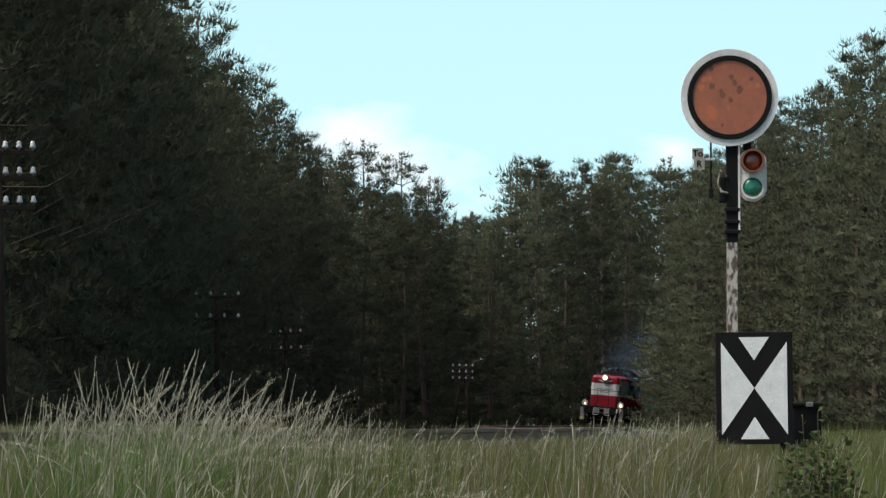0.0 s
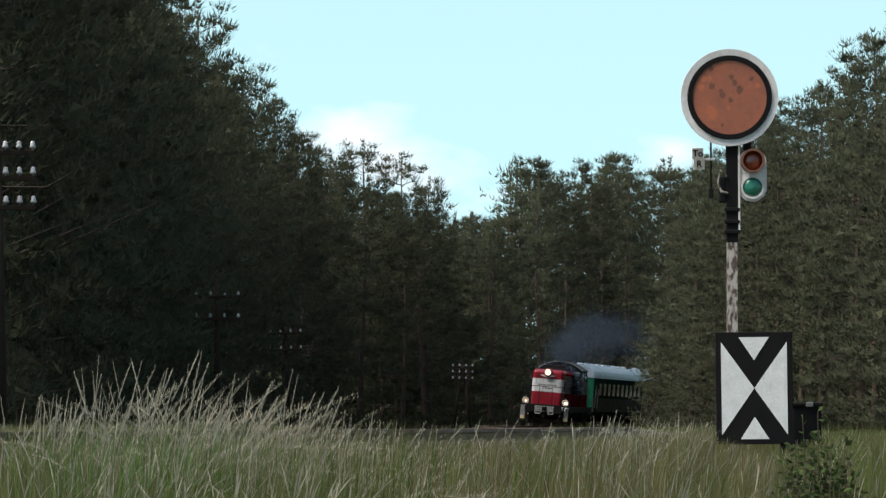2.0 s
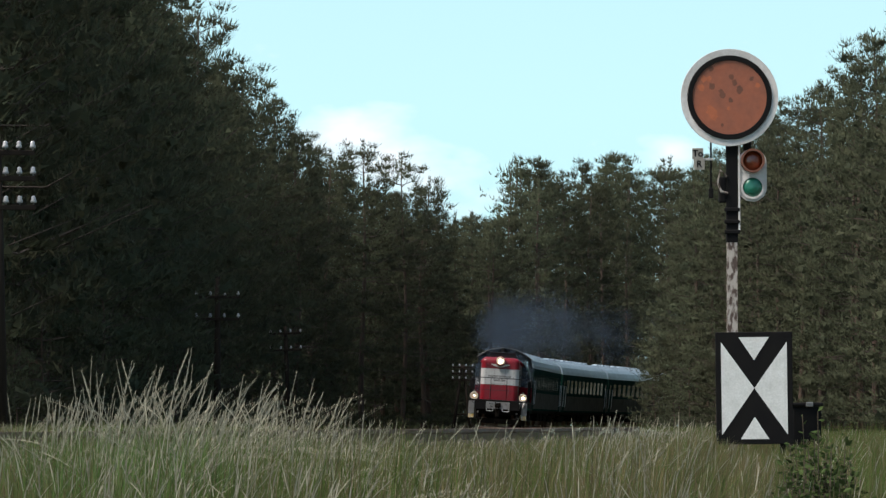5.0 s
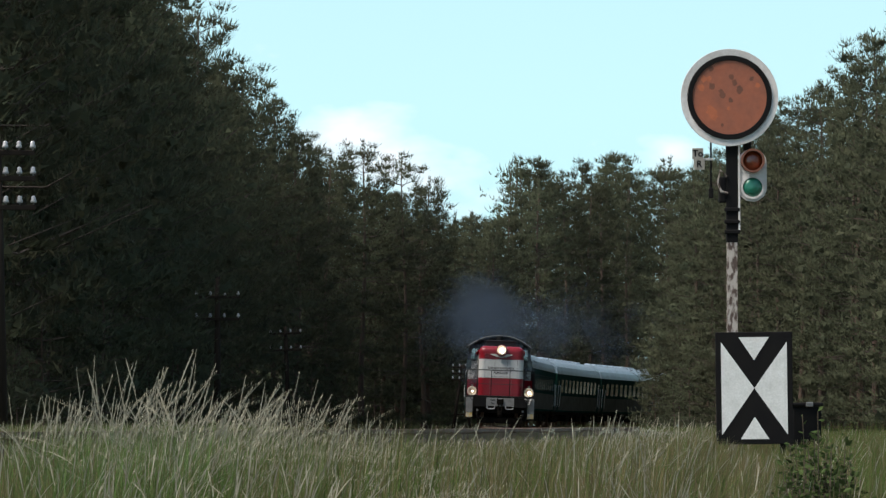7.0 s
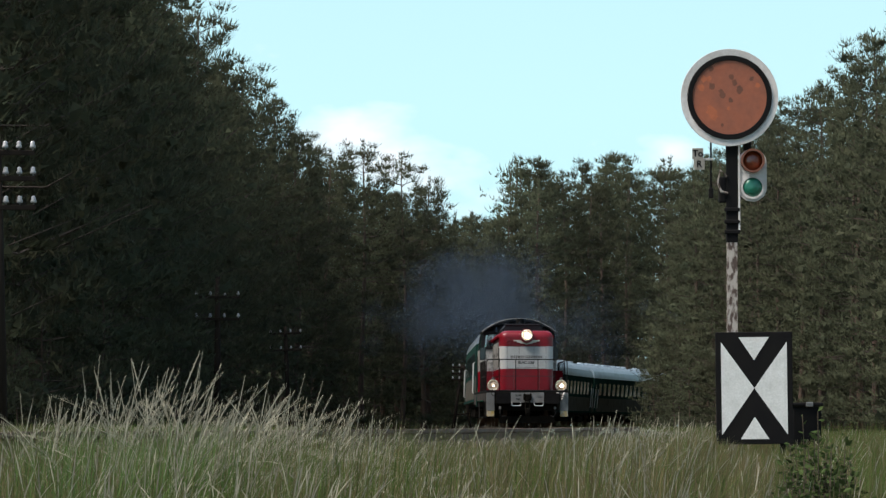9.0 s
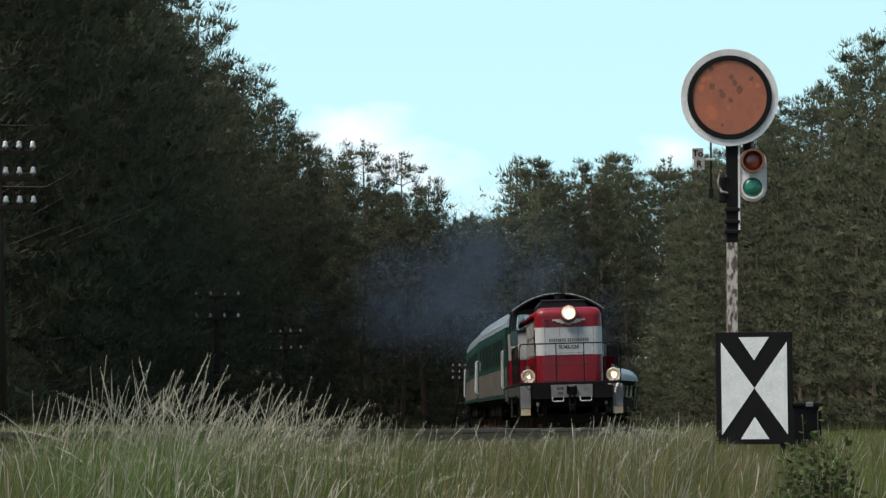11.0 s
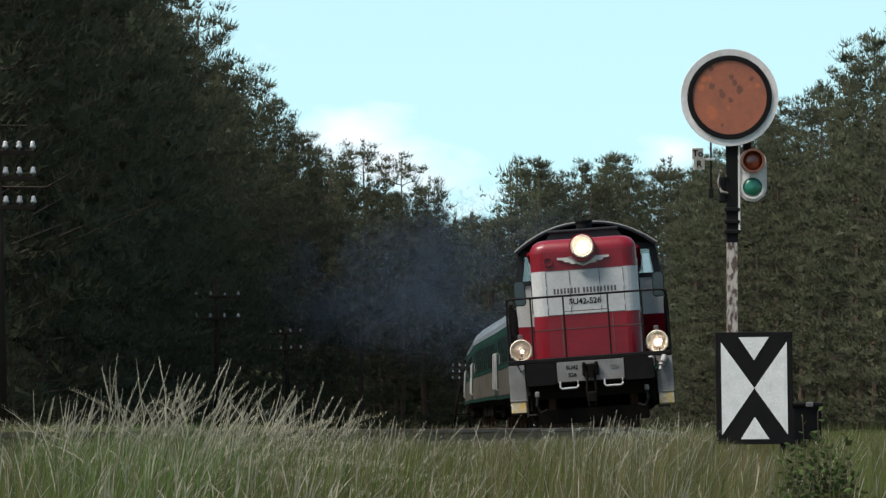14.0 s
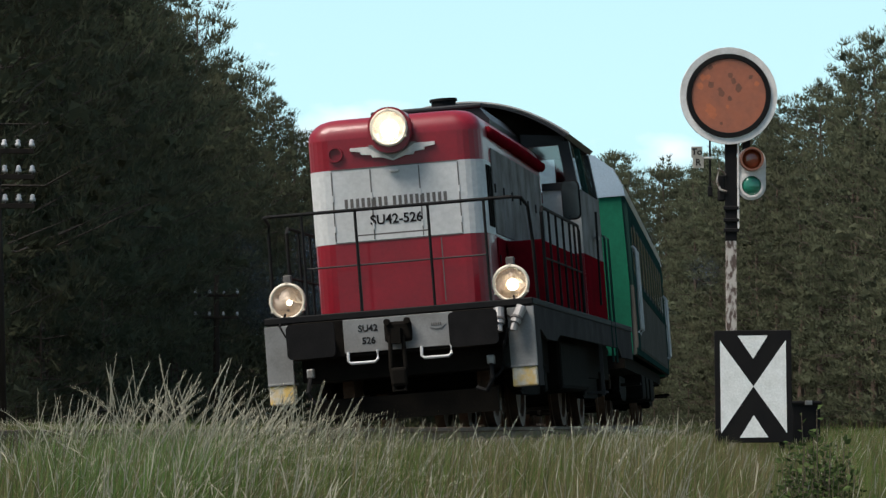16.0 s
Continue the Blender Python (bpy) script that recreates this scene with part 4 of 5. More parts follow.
def flower_patch():
    rng = random.Random(9)
    verts, faces = [], []
    sv, sf = [], []
    for _ in range(60):
        y = rng.uniform(36, 46)
        px = rng.uniform(590, 900)
        x = (px - 784) / 6881 * y
        if x - line(y) < 2.2:
            x = line(y) + rng.uniform(2.2, 2.8)
        z = ground_height(x, y)
        h = rng.uniform(0.22, 0.46)
        i = len(sv)
        sv += [(x - 0.004, y, z), (x + 0.004, y, z), (x + 0.02, y, z + h)]
        sf.append((i, i + 1, i + 2))
        for _ in range(14):
            c = Vector((x + 0.02 + rng.gauss(0, 0.035), y + rng.gauss(0, 0.035), z + h + rng.gauss(0, 0.012)))
            i = len(verts)
            q = rng.uniform(0.006, 0.012)
            for d in ((1, 0, 0), (-0.5, 0.8, 0), (-0.5, -0.8, 0), (0, 0, 0.9)):
                verts.append(tuple(c + Vector(d) * q))
            faces += [(i, i + 1, i + 2), (i, i + 1, i + 3), (i + 1, i + 2, i + 3), (i + 2, i, i + 3)]
    f = thing("wild_flowers", "white umbel wild flowers along the track", "flowers", kind="stuff")
    part("flower_heads", mesh_of("flower_heads", (verts, faces)), M_UMBEL, f)
    part("flower_stems", mesh_of("flower_stems", (sv, sf)), M_GRASS, f)


flower_patch()


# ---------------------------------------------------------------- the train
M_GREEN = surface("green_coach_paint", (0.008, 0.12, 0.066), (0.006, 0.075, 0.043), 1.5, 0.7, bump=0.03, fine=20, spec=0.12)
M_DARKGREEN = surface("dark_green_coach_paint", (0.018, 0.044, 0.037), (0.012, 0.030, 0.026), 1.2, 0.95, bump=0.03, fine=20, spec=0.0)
# cream lowered in value to hold the shade on the coach sides
M_CREAM = surface("dirty_shaded_cream_coach_paint", (0.105, 0.10, 0.088), (0.06, 0.056, 0.048), 1.5, 0.97, bump=0.05, spec=0.0)
M_SILVER = surface("silver_roof_sheet", (0.42, 0.50, 0.58), (0.28, 0.34, 0.40), 0.9, 0.33, 0.35, 0.05)
M_PANE = surface("dark_tinted_pane", (0.012, 0.016, 0.018), (0.02, 0.025, 0.027), 2.0, 0.08, bump=0, spec=0.6)
M_CABGLASS = window_glass("clear_cab_glass")
M_RUBBER = surface("black_rubber", (0.007, 0.007, 0.007), (0.013, 0.012, 0.012), 6.0, 0.85, bump=0.2, spec=0.05)
M_RIM = surface("cream_lamp_rim", (0.66, 0.58, 0.46), (0.5, 0.42, 0.33), 8.0, 0.4, bump=0.02)
M_REFLECT = glow("warm_reflector", (1.0, 0.62, 0.40), 0.06, (0.75, 0.62, 0.5))
M_HOT = glow("lamp_filament", (1.0, 0.90, 0.72), 9.0)
M_TOP = glow("warm_top_reflector", (1.0, 0.80, 0.62), 0.6, (0.8, 0.7, 0.55))
M_YELLOW = surface("worn_yellow_paint", (0.55, 0.36, 0.10), (0.5, 0.45, 0.36), 11.0, 0.6, bump=0.1, spread=0.25)
M_BADGE = surface("dull_aluminium_badge", (0.62, 0.60, 0.56), (0.45, 0.42, 0.4), 12.0, 0.5, 0.3, 0.05)
M_SEAM = surface("panel_seam", (0.10, 0.09, 0.085), (0.06, 0.055, 0.05), 10.0, 0.8, bump=0.0)


def rounded(x0, x1, z0, z1, r, n=5):
    """The outline of a rectangle with round corners."""
    out = []
    for cx, cz, a0 in ((x1 - r, z1 - r, 0), (x0 + r, z1 - r, 90), (x0 + r, z0 + r, 180), (x1 - r, z0 + r, 270)):
        for k in range(n + 1):
            a = radians(a0 + 90 * k / n)
            out.append((cx + r * math.cos(a), cz + r * math.sin(a)))
    return out


def hood_plan(y0, y1, w, r):
    """The hood seen from above: two round front corners."""
    out = [(w, y1)]
    for k in range(7):
        a = radians(90 * k / 6)
        out.append((w - r + r * math.cos(a), y0 + r - r * math.sin(a)))
    for k in range(7):
        a = radians(90 + 90 * k / 6)
        out.append((-w + r + r * math.cos(a), y0 + r - r * math.sin(a)))
    out.append((-w, y1))
    return out


def headlamp(parent, x, y, z, r, hot, reflector, side):
    lamp = part("headlamp", lathe([(0.001, r * 1.0), (r * 0.7, r * 0.95), (r * 1.02, 0.06), (r * 1.02, 0.02)], "y", 28, centre=(x, y, z)), M_BLACK, parent, "round headlamp case", smooth=True)
    part("rim", lathe([(r * 0.88, 0.0), (r * 0.9, -0.025), (r * 1.0, -0.03), (r * 1.07, -0.012), (r * 1.07, 0.03), (r * 0.9, 0.03)], "y", 32, centre=(x, y, z)), M_RIM, lamp, "cream lamp rim", smooth=True)
    part("reflector", lathe([(0.001, 0.13), (r * 0.45, 0.09), (r * 0.9, 0.0)], "y", 28, centre=(x, y, z)), reflector, lamp, "glowing reflector", smooth=True)
    if hot:
        part("bulb", lathe([(0.001, -hot), (hot * 0.7, -hot * 0.7), (hot, 0), (hot * 0.7, hot * 0.7), (0.001, hot)], "y", 16, centre=(x + side * r * 0.25, y + 0.03, z - r * 0.08)), M_HOT, lamp, "lit bulb", smooth=True)
    for k in (90, 210, 330):
        a = radians(k)
        part("clip", boxed(x + r * 1.05 * math.cos(a) - 0.012, x + r * 1.05 * math.cos(a) + 0.012, y - 0.03, y + 0.03, z + r * 1.05 * math.sin(a) - 0.012, z + r * 1.05 * math.sin(a) + 0.012), M_RIM, lamp)
    return lamp


def wheelset(parent, y, r, gauge=1.5):
    w = part("wheelset", tubed([(-1.05, 0, 0), (1.05, 0, 0)], 0.085, 12), M_UNDER, parent)
    w.location = (0, y, r)
    for s in (-1, 1):
        x = s * gauge / 2
        part("wheel", lathe([(0.1, x - 0.09 * s), (0.16, x - 0.07 * s), (r * 0.78, x - 0.02 * s), (r * 0.8, x - 0.065 * s), (r + 0.03, x - 0.065 * s), (r + 0.03, x - 0.035 * s), (r, x - 0.03 * s), (r, x + 0.065 * s),
                             (r * 0.8, x + 0.065 * s), (r * 0.78, x + 0.02 * s), (0.16, x + 0.04 * s), (0.1, x + 0.06 * s)], "x", 28), M_RAIL, w, "rusty steel wheel")
    return w


def build_loco():
    L = thing("diesel_locomotive", "red and cream diesel shunting locomotive with lit headlamps hauling a train", "locomotive")
    # hood: three bands of paint, each a sheet-steel ring with round front corners
    w, y0, y1 = 0.965, 1.18, 7.4

    def band(name, z0, z1, mt, grow=0.0, label=""):
        return part(name, prism(hood_plan(y0 - grow, y1, w + grow, 0.25), z0, z1, "xy"), mt, L, label)
    band("lower_hood", 1.36, 2.12, M_RED, label="red lower hood")
    band("hood_band", 2.12, 2.93, M_WHITE, 0.003, "cream hood band")
    band("upper_hood", 2.93, 3.26, M_RED, label="red upper hood")
    # rounded top
    bm = bmesh.new()
    rings = []
    for k in range(8):
        a = radians(90 * k / 7)
        g, z = 0.24 * (1 - math.cos(a)), 3.26 + 0.24 * math.sin(a)
        rings.append([bm.verts.new((p[0] * (w - g) / w, p[1] + (g if p[1] < y1 - 0.01 else 0), z)) for p in hood_plan(y0, y1, w, 0.25)])
    n = len(rings[0])
    for u, v in zip(rings, rings[1:]):
        for k in range(n):
            bm.faces.new((u[k], u[(k + 1) % n], v[(k + 1) % n], v[k]))
    bm.faces.new(rings[-1])
    bmesh.ops.recalc_face_normals(bm, faces=bm.faces)
    part("hood_top", bm, M_RED, L, "rounded red hood top", smooth=True)
    # doors and seams of the front
    for x in (-0.70, -0.27, 0.27, 0.70):
        part("door_seam", boxed(x - 0.006, x + 0.006, y0 - 0.0075, y0, 2.14, 2.91), M_SEAM, L)
        for z in (2.28, 2.62):
            part("hinge", boxed(x - 0.012, x + 0.012, y0 - 0.014, y0 - 0.004, z - 0.035, z + 0.035, 0.004, 1), M_WHITE, L)
    for x in (-0.46, 0.46):
        part("lower_seam", boxed(x - 0.006, x + 0.006, y0 - 0.0045, y0 + 0.002, 1.4, 2.1), M_SEAM, L)
    for z in (2.125, 2.928):
        part("band_seam", boxed(-0.70, 0.70, y0 - 0.0065, y0, z - 0.006, z + 0.006), M_SEAM, L)
    part("latch_bar", boxed(-0.05, 0.05, y0 - 0.05, y0 - 0.003, 2.86, 2.885, 0.004, 1), M_BADGE, L)
    part("marker_lamp", lathe([(0.001, 0.02), (0.06, 0.02), (0.065, -0.03), (0.085, -0.03), (0.09, 0.02)], "y", 20, centre=(-0.64, y0, 3.10)), M_RED, L, "small red marker lamp")
    # winged badge
    wing = [(-0.47, 3.155), (-0.47, 3.12), (-0.36, 3.105), (-0.35, 3.075), (-0.24, 3.065), (-0.23, 3.035), (-0.13, 3.03), (0.0, 2.985), (0.13, 3.03), (0.23, 3.035), (0.24, 3.065), (0.35, 3.075), (0.36, 3.105), (0.47, 3.12), (0.47, 3.155)]
    part("winged_badge", prism(wing, y0 - 0.03, y0 - 0.002), M_BADGE, L, "dull aluminium winged badge")
    part("badge_shield", prism([(-0.27, 3.17), (0.27, 3.17), (0.0, 3.0)], y0 - 0.045, y0 - 0.03), M_STEEL, L)
    # writing on the front
    x = -0.575
    for word in (8, 10):
        for k in range(word):
            part("letter_bar", boxed(x, x + 0.036, y0 - 0.007, y0 - 0.002, 2.50, 2.60), M_SEAM, L)
            x += 0.0625
        x += 0.035
    lettering("running_number", "SU42-526", 0.146, L, pose(-0.015, y0 - 0.006, 2.345, 90, 0, 0), M_BLACK)
    # top lamp in its housing
    part("lamp_housing", prism(rounded(-0.235, 0.235, 3.06, 3.56, 0.22, 7), 1.0, 1.9), M_RED, L, "red top lamp housing")
    headlamp(L, 0.0, 0.985, 3.33, 0.195, 0.11, M_TOP, 0.25)
    # raised roof box, stack and the cab
    part("roof_box", prism([(-0.72, 3.42), (0.72, 3.42), (0.74, 3.62), (0.60, 3.80), (-0.60, 3.80), (-0.74, 3.62)], 4.3, 7.4), M_ROOF, L, "dark raised roof box")
    part("roof_box_edge", boxed(-0.66, 0.66, 4.27, 4.33, 3.76, 3.82, 0.02), M_ROOF, L)
    part("exhaust_stack", lathe([(0.15, 3.78), (0.15, 4.02), (0.17, 4.03), (0.17, 4.06), (0.13, 4.06), (0.13, 3.9), (0.001, 3.9)], "z", 20, centre=(0, 6.0, 0)), M_BLACK, L, "dark exhaust stack")
    roof = []
    for k in range(25):
        u = -1 + 2 * k / 24
        roof.append((1.40 * u, 4.10 - 0.50 * abs(u) ** 2.2))
    shell = roof + [(x * 0.965, z - 0.05) for x, z in roof[::-1]]
    part("cab_roof", prism(shell, 7.05, 10.35), M_ROOF, L, "dark arched cab roof")
    # a pale tube in place of the light along the roof edge
    part("cab_gutter", tubed([(x, 7.06, z - 0.01) for x, z in roof], 0.022, 6), M_PLATE, L, "pale roof edge, light put in its colour")
    part("roof_bulkhead", prism([(x * 0.96, z - 0.05) for x, z in roof] + [(1.30, 3.52), (-1.30, 3.52)], 7.44, 10.1), M_UNDER, L)
    for s in (-1, 1):
        part("cab_pillar", prism([(s * 1.44, 2.93), (s * 1.36, 3.53), (s * 1.22, 3.53), (s * 1.30, 2.93)], 7.36, 7.50), M_ROOF, L)
        part("cab_pillar", prism([(s * 1.44, 2.93), (s * 1.36, 3.53), (s * 1.29, 3.53), (s * 1.37, 2.93)], 8.65, 8.8), M_DARKGREEN, L)
        part("cab_pillar", prism([(s * 1.44, 2.93), (s * 1.36, 3.53), (s * 1.22, 3.53), (s * 1.30, 2.93)], 10.0, 10.15), M_ROOF, L)
        part("cab_side", prism([(s * 1.44, 2.12), (s * 1.44, 2.93), (s * 1.38, 2.93), (s * 1.38, 2.12)], 7.42, 10.15), M_SHADED_WHITE, L, "cream cab side")
        part("cab_lower_side", prism([(s * 1.443, 1.32), (s * 1.443, 2.117), (s * 1.38, 2.117), (s * 1.38, 1.32)], 7.42, 10.15), M_SHADED_RED, L)
        x0, x1 = sorted((s * 0.98, s * 1.44))
        part("cab_front", boxed(x0, x1, 7.4, 7.46, 2.12, 2.93), M_WHITE, L, "cream cab front")
        part("cab_lower_front", boxed(x0, x1, 7.397, 7.46, 1.32, 2.117), M_RED, L)
        part("window_rail", prism([(s * 0.98, 2.93), (s * 1.44, 2.93), (s * 1.43, 3.02), (s * 0.98, 3.02)], 7.37, 7.46), M_ROOF, L)
        part("cab_window", prism([(s * 0.76, 3.02), (s * 1.30, 3.02), (s * 1.225, 3.50), (s * 0.76, 3.50)], 7.41, 7.425), M_CABGLASS, L, "pale cab window")
        part("window_frame", prism([(s * 0.76, 3.49), (s * 1.30, 3.49), (s * 1.30, 3.60), (s * 0.76, 3.66)], 7.37, 7.45), M_ROOF, L)
        for ya, yb in ((7.52, 8.63), (8.82, 9.98)):
            part("side_window", prism([(s * 1.40, 2.95), (s * 1.335, 3.50), (s * 1.325, 3.50), (s * 1.39, 2.95)], ya, yb), M_CABGLASS, L)
        cx = s * 1.36
        part("wing_mirror", prism(rounded(cx - 0.10, cx + 0.10, 2.54, 3.0, 0.06), 7.05, 7.10), M_PANE, L, "dark rounded wing mirror")
        part("mirror_frame", prism(rounded(cx - 0.115, cx + 0.115, 2.525, 3.015, 0.07), 7.102, 7.14), M_BLACK, L)
        if s > 0:
            part("side_box", boxed(1.0, 1.40, 2.75, 7.35, 1.346, 2.08, 0.015, 1), M_SHADED_RED, L, "red walkway side box")
        part("mirror_arm", tubed([(s * 1.42, 7.4, 2.95), (cx, 7.13, 2.9)], 0.014, 6), M_BLACK, L)
        part("cab_handrail", tubed([(s * 1.49, 8.75, 1.5), (s * 1.51, 8.75, 2.7)], 0.016, 6), M_BLACK, L)
        part("door_handle", boxed(min(s * 1.445, s * 1.51), max(s * 1.445, s * 1.51), 8.9, 9.0, 2.35, 2.39), M_STEEL, L)
    part("cab_back", boxed(-1.38, 1.38, 10.1, 10.16, 1.32, 2.95), M_WHITE, L)
    for x in (-1.0, 0, 1.0):
        part("back_window_post", boxed(x - 0.1, x + 0.1, 10.1, 10.16, 2.95, 3.56), M_ROOF, L)
    part("lift_ring", tubed([(0.5 + 0.05 * math.cos(a * 0.6), 7.7, 4.0 + 0.07 * math.sin(a * 0.6)) for a in range(6)], 0.012, 6), M_ROOF, L)
    # rear hood
    part("rear_hood", prism(rounded(-0.95, 0.95, 1.36, 3.1, 0.15), 10.2, 12.9), M_RED, L)
    # sides of the hood: doors, louvres and a pipe
    for s in (-1, 1):
        for k, yy in enumerate((2.05, 2.9, 3.75, 4.6, 5.45, 6.3)):
            x0, x1 = sorted((s * 0.967, s * 0.985))
            part("hood_door", boxed(x0, x1, yy, yy + 0.8, 2.14, 3.1, 0.006, 1), M_SHADED_WHITE, L, "cream hood door")
            part("lower_hood_door", boxed(x0, x1, yy, yy + 0.8, 1.45, 2.10, 0.006, 1), M_SHADED_RED, L)
            x0, x1 = sorted((s * 0.985, s * 1.0))
            for z in (1.8, 2.6):
                part("door_hinge", boxed(x0, x1, yy + 0.02, yy + 0.07, z, z + 0.1), M_BLACK, L)
        for yy in (1.50, 1.66, 1.82):
            x0, x1 = sorted((s * 0.967, s * 0.985))
            part("vent_slot", boxed(x0, x1, yy, yy + 0.08, 2.2, 2.88), M_UNDER, L, "dark upright vent slot")
        part("hood_pipe", tubed([(s * 0.97, 1.9, 3.27), (s * 1.0, 4.2, 3.25), (s * 1.0, 7.2, 3.22)], 0.065, 10), M_SHADED_RED, L, "red pipe along the hood", smooth=True)
    # frame, walkway and skirts
    part("walkway", boxed(-1.47, 1.47, 0.62, 13.6, 1.27, 1.345, 0.01, 1), M_BLACK, L, "dark walkway plate")
    for s in (-1, 1):
        x0, x1 = sorted((s * 1.43, s * 1.46))
        part("side_skirt", prism([(0.75, 1.268), (13.5, 1.268), (13.5, 0.88), (11.6, 0.88), (11.2, 1.0), (3.4, 1.0), (3.0, 0.92), (1.9, 0.92), (1.3, 1.02), (0.75, 1.02)], x0, x1, "yz"), M_GREY, L, "grey side skirt")
    part("frame_core", boxed(-1.1, 1.1, 0.7, 13.5, 0.62, 1.265), M_UNDER, L)
    part("fuel_tank", boxed(-1.25, 1.25, 5.4, 8.8, 0.42, 1.0, 0.05), M_UNDER, L)
    part("buffer_beam", boxed(-1.16, 1.16, 0.56, 0.70, 0.86, 1.265, 0.008, 1), M_UNDER, L, "dark greasy buffer beam")
    part("pale_beam_plate", boxed(-0.60, 0.60, 0.545, 0.563, 0.90, 1.258, 0.004, 1), M_PLATE, L, "pale plate with number")
    lettering("beam_number", "SU42", 0.10, L, pose(-0.33, 0.543, 1.15, 90, 0, 0), M_BLACK)
    lettering("beam_number", "526", 0.10, L, pose(-0.33, 0.543, 1.015, 90, 0, 0), M_BLACK)
    oval = part("maker_plate", prism([(0.42 + 0.09 * math.cos(k * math.pi / 12), 1.14 + 0.05 * math.sin(k * math.pi / 12)) for k in range(24)], 0.537, 0.546), M_PLATE, L, "oval maker's plate")
    for k in range(5):
        part("plate_bar", boxed(0.36 + k * 0.024, 0.375 + k * 0.024, 0.533, 0.538, 1.125, 1.155), M_SEAM, oval)
    for s in (-1, 1):
        part("buffer_head", prism(rounded(s * 0.875 - 0.26, s * 0.875 + 0.26, 0.86, 1.23, 0.05), 0.0, 0.05), M_RUBBER, L, "rectangular black buffer head")
        part("buffer_sleeve", lathe([(0.13, 0.05), (0.13, 0.3), (0.17, 0.3), (0.17, 0.56)], "y", 20, centre=(s * 0.875, 0, 1.05)), M_BLACK, L)
        # bent white step loops under the beam
        cx = s * 0.40
        part("shunter_handle", tubed([(cx - 0.16, 0.53, 0.91), (cx - 0.16, 0.50, 0.81), (cx - 0.13, 0.49, 0.785), (cx + 0.13, 0.49, 0.785), (cx + 0.16, 0.50, 0.81), (cx + 0.16, 0.53, 0.91)], 0.017, 8), M_WHITE, L, "white bent handle")
        # corner steps
        x0, x1 = sorted((s * 1.18, s * 1.47))
        part("step_plate", boxed(x0, x1, 0.60, 0.63, 0.62, 1.25, 0.004, 1), M_PLATE, L, "pale corner plate")
        part("yellow_step_box", boxed(x0 + 0.01, x1 - 0.01, 0.585, 0.80, 0.40, 0.605, 0.012, 1), M_YELLOW, L, "worn yellow step box")
        part("step_tread", boxed(x0, x1, 0.57, 0.9, 0.608, 0.632, 0.004, 1), M_PLATE, L)
        part("step_side", boxed(min(s * 1.44, s * 1.475), max(s * 1.44, s * 1.475), 0.635, 1.1, 0.40, 1.26), M_GREY, L)
        headlamp(L, s * 1.225, 0.80, 1.52, 0.19, 0.042 if s < 0 else 0.075, M_REFLECT, 0.4)
        part("bulb_holder", boxed(s * 1.225 - 0.03, s * 1.225 + 0.04, 0.80, 0.86, 1.395, 1.455, 0.015), M_SEAM, L)
        part("lamp_foot", boxed(s * 1.225 - 0.07, s * 1.225 + 0.07, 0.82, 0.98, 1.34, 1.42, 0.01, 1), M_BLACK, L)
        part("lamp_cap", boxed(s * 1.225 - 0.045, s * 1.225 + 0.045, 0.86, 0.95, 1.71, 1.81, 0.01, 1), M_SEAM, L)
        part("lamp_cable", tubed([(s * 1.25, 0.75, 1.38), (s * 1.3, 0.6, 1.25), (s * 1.24, 0.58, 1.13), (s * 1.17, 0.58, 1.18)], 0.013, 6), M_RUBBER, L)
        # brake cocks and hoses
        part("air_cock", boxed(s * 0.98 - 0.04, s * 0.98 + 0.04, 0.46, 0.56, 0.66, 0.76, 0.015), M_STEEL, L)
        part("brake_hose", tubed([(s * 0.98, 0.5, 0.68), (s * 1.0, 0.36, 0.5), (s * 0.93, 0.36, 0.38), (s * 0.82, 0.42, 0.42)], 0.026, 8), M_RUBBER, L, "black brake hose")
    for dx, lean in ((1.10, 0.0), (1.27, 0.08)):
        plug = part("coupler_plug", tubed([(dx + lean, 0.56, 1.25), (dx, 0.50, 1.08)], 0.058, 12), M_STEEL, L, "steel cable plug", smooth=False)
        part("plug_collar", tubed([(dx + lean * 0.3, 0.52, 1.14), (dx + lean * 0.2, 0.51, 1.12)], 0.068, 12), M_SEAM, plug)
        part("plug_nut", tubed([(dx, 0.50, 1.08), (dx - lean * 0.3, 0.48, 1.0)], 0.036, 8), M_STEEL, plug)
    part("plug_lead", tubed([(1.19, 0.52, 1.03), (1.13, 0.5, 0.86), (1.1, 0.5, 0.6), (1.02, 0.48, 0.52)], 0.02, 6), M_RUBBER, L)
    # draw hook and screw coupling
    part("draw_hook", prism([(-0.05, 0.96), (0.05, 0.96), (0.05, 1.12), (-0.05, 1.12)], 0.3, 0.56), M_UNDER, L)
    part("hook_plate", boxed(-0.15, 0.15, 0.50, 0.55, 0.98, 1.2, 0.03), M_UNDER, L)
    for s in (-1, 1):
        part("hook_ear", lathe([(0.001, 0.44), (0.035, 0.44), (0.035, 0.50), (0.001, 0.50)], "y", 12, centre=(s * 0.11, 0, 1.2)), M_UNDER, L)
    part("coupling_links", tubed([(-0.07, 0.36, 1.04), (-0.08, 0.34, 0.7), (-0.06, 0.34, 0.45), (0.06, 0.34, 0.45), (0.08, 0.34, 0.7), (0.07, 0.36, 1.04)], 0.024, 8), M_UNDER, L)
    part("coupling_screw", boxed(-0.09, 0.09, 0.3, 0.4, 0.5, 0.7, 0.03), M_UNDER, L)
    part("snow_plough", prism([(-1.0, 0.16), (1.0, 0.16), (1.0, 0.42), (-1.0, 0.42)], 0.78, 0.84), M_UNDER, L)
    # rails and posts of the walkway
    zr = 2.45
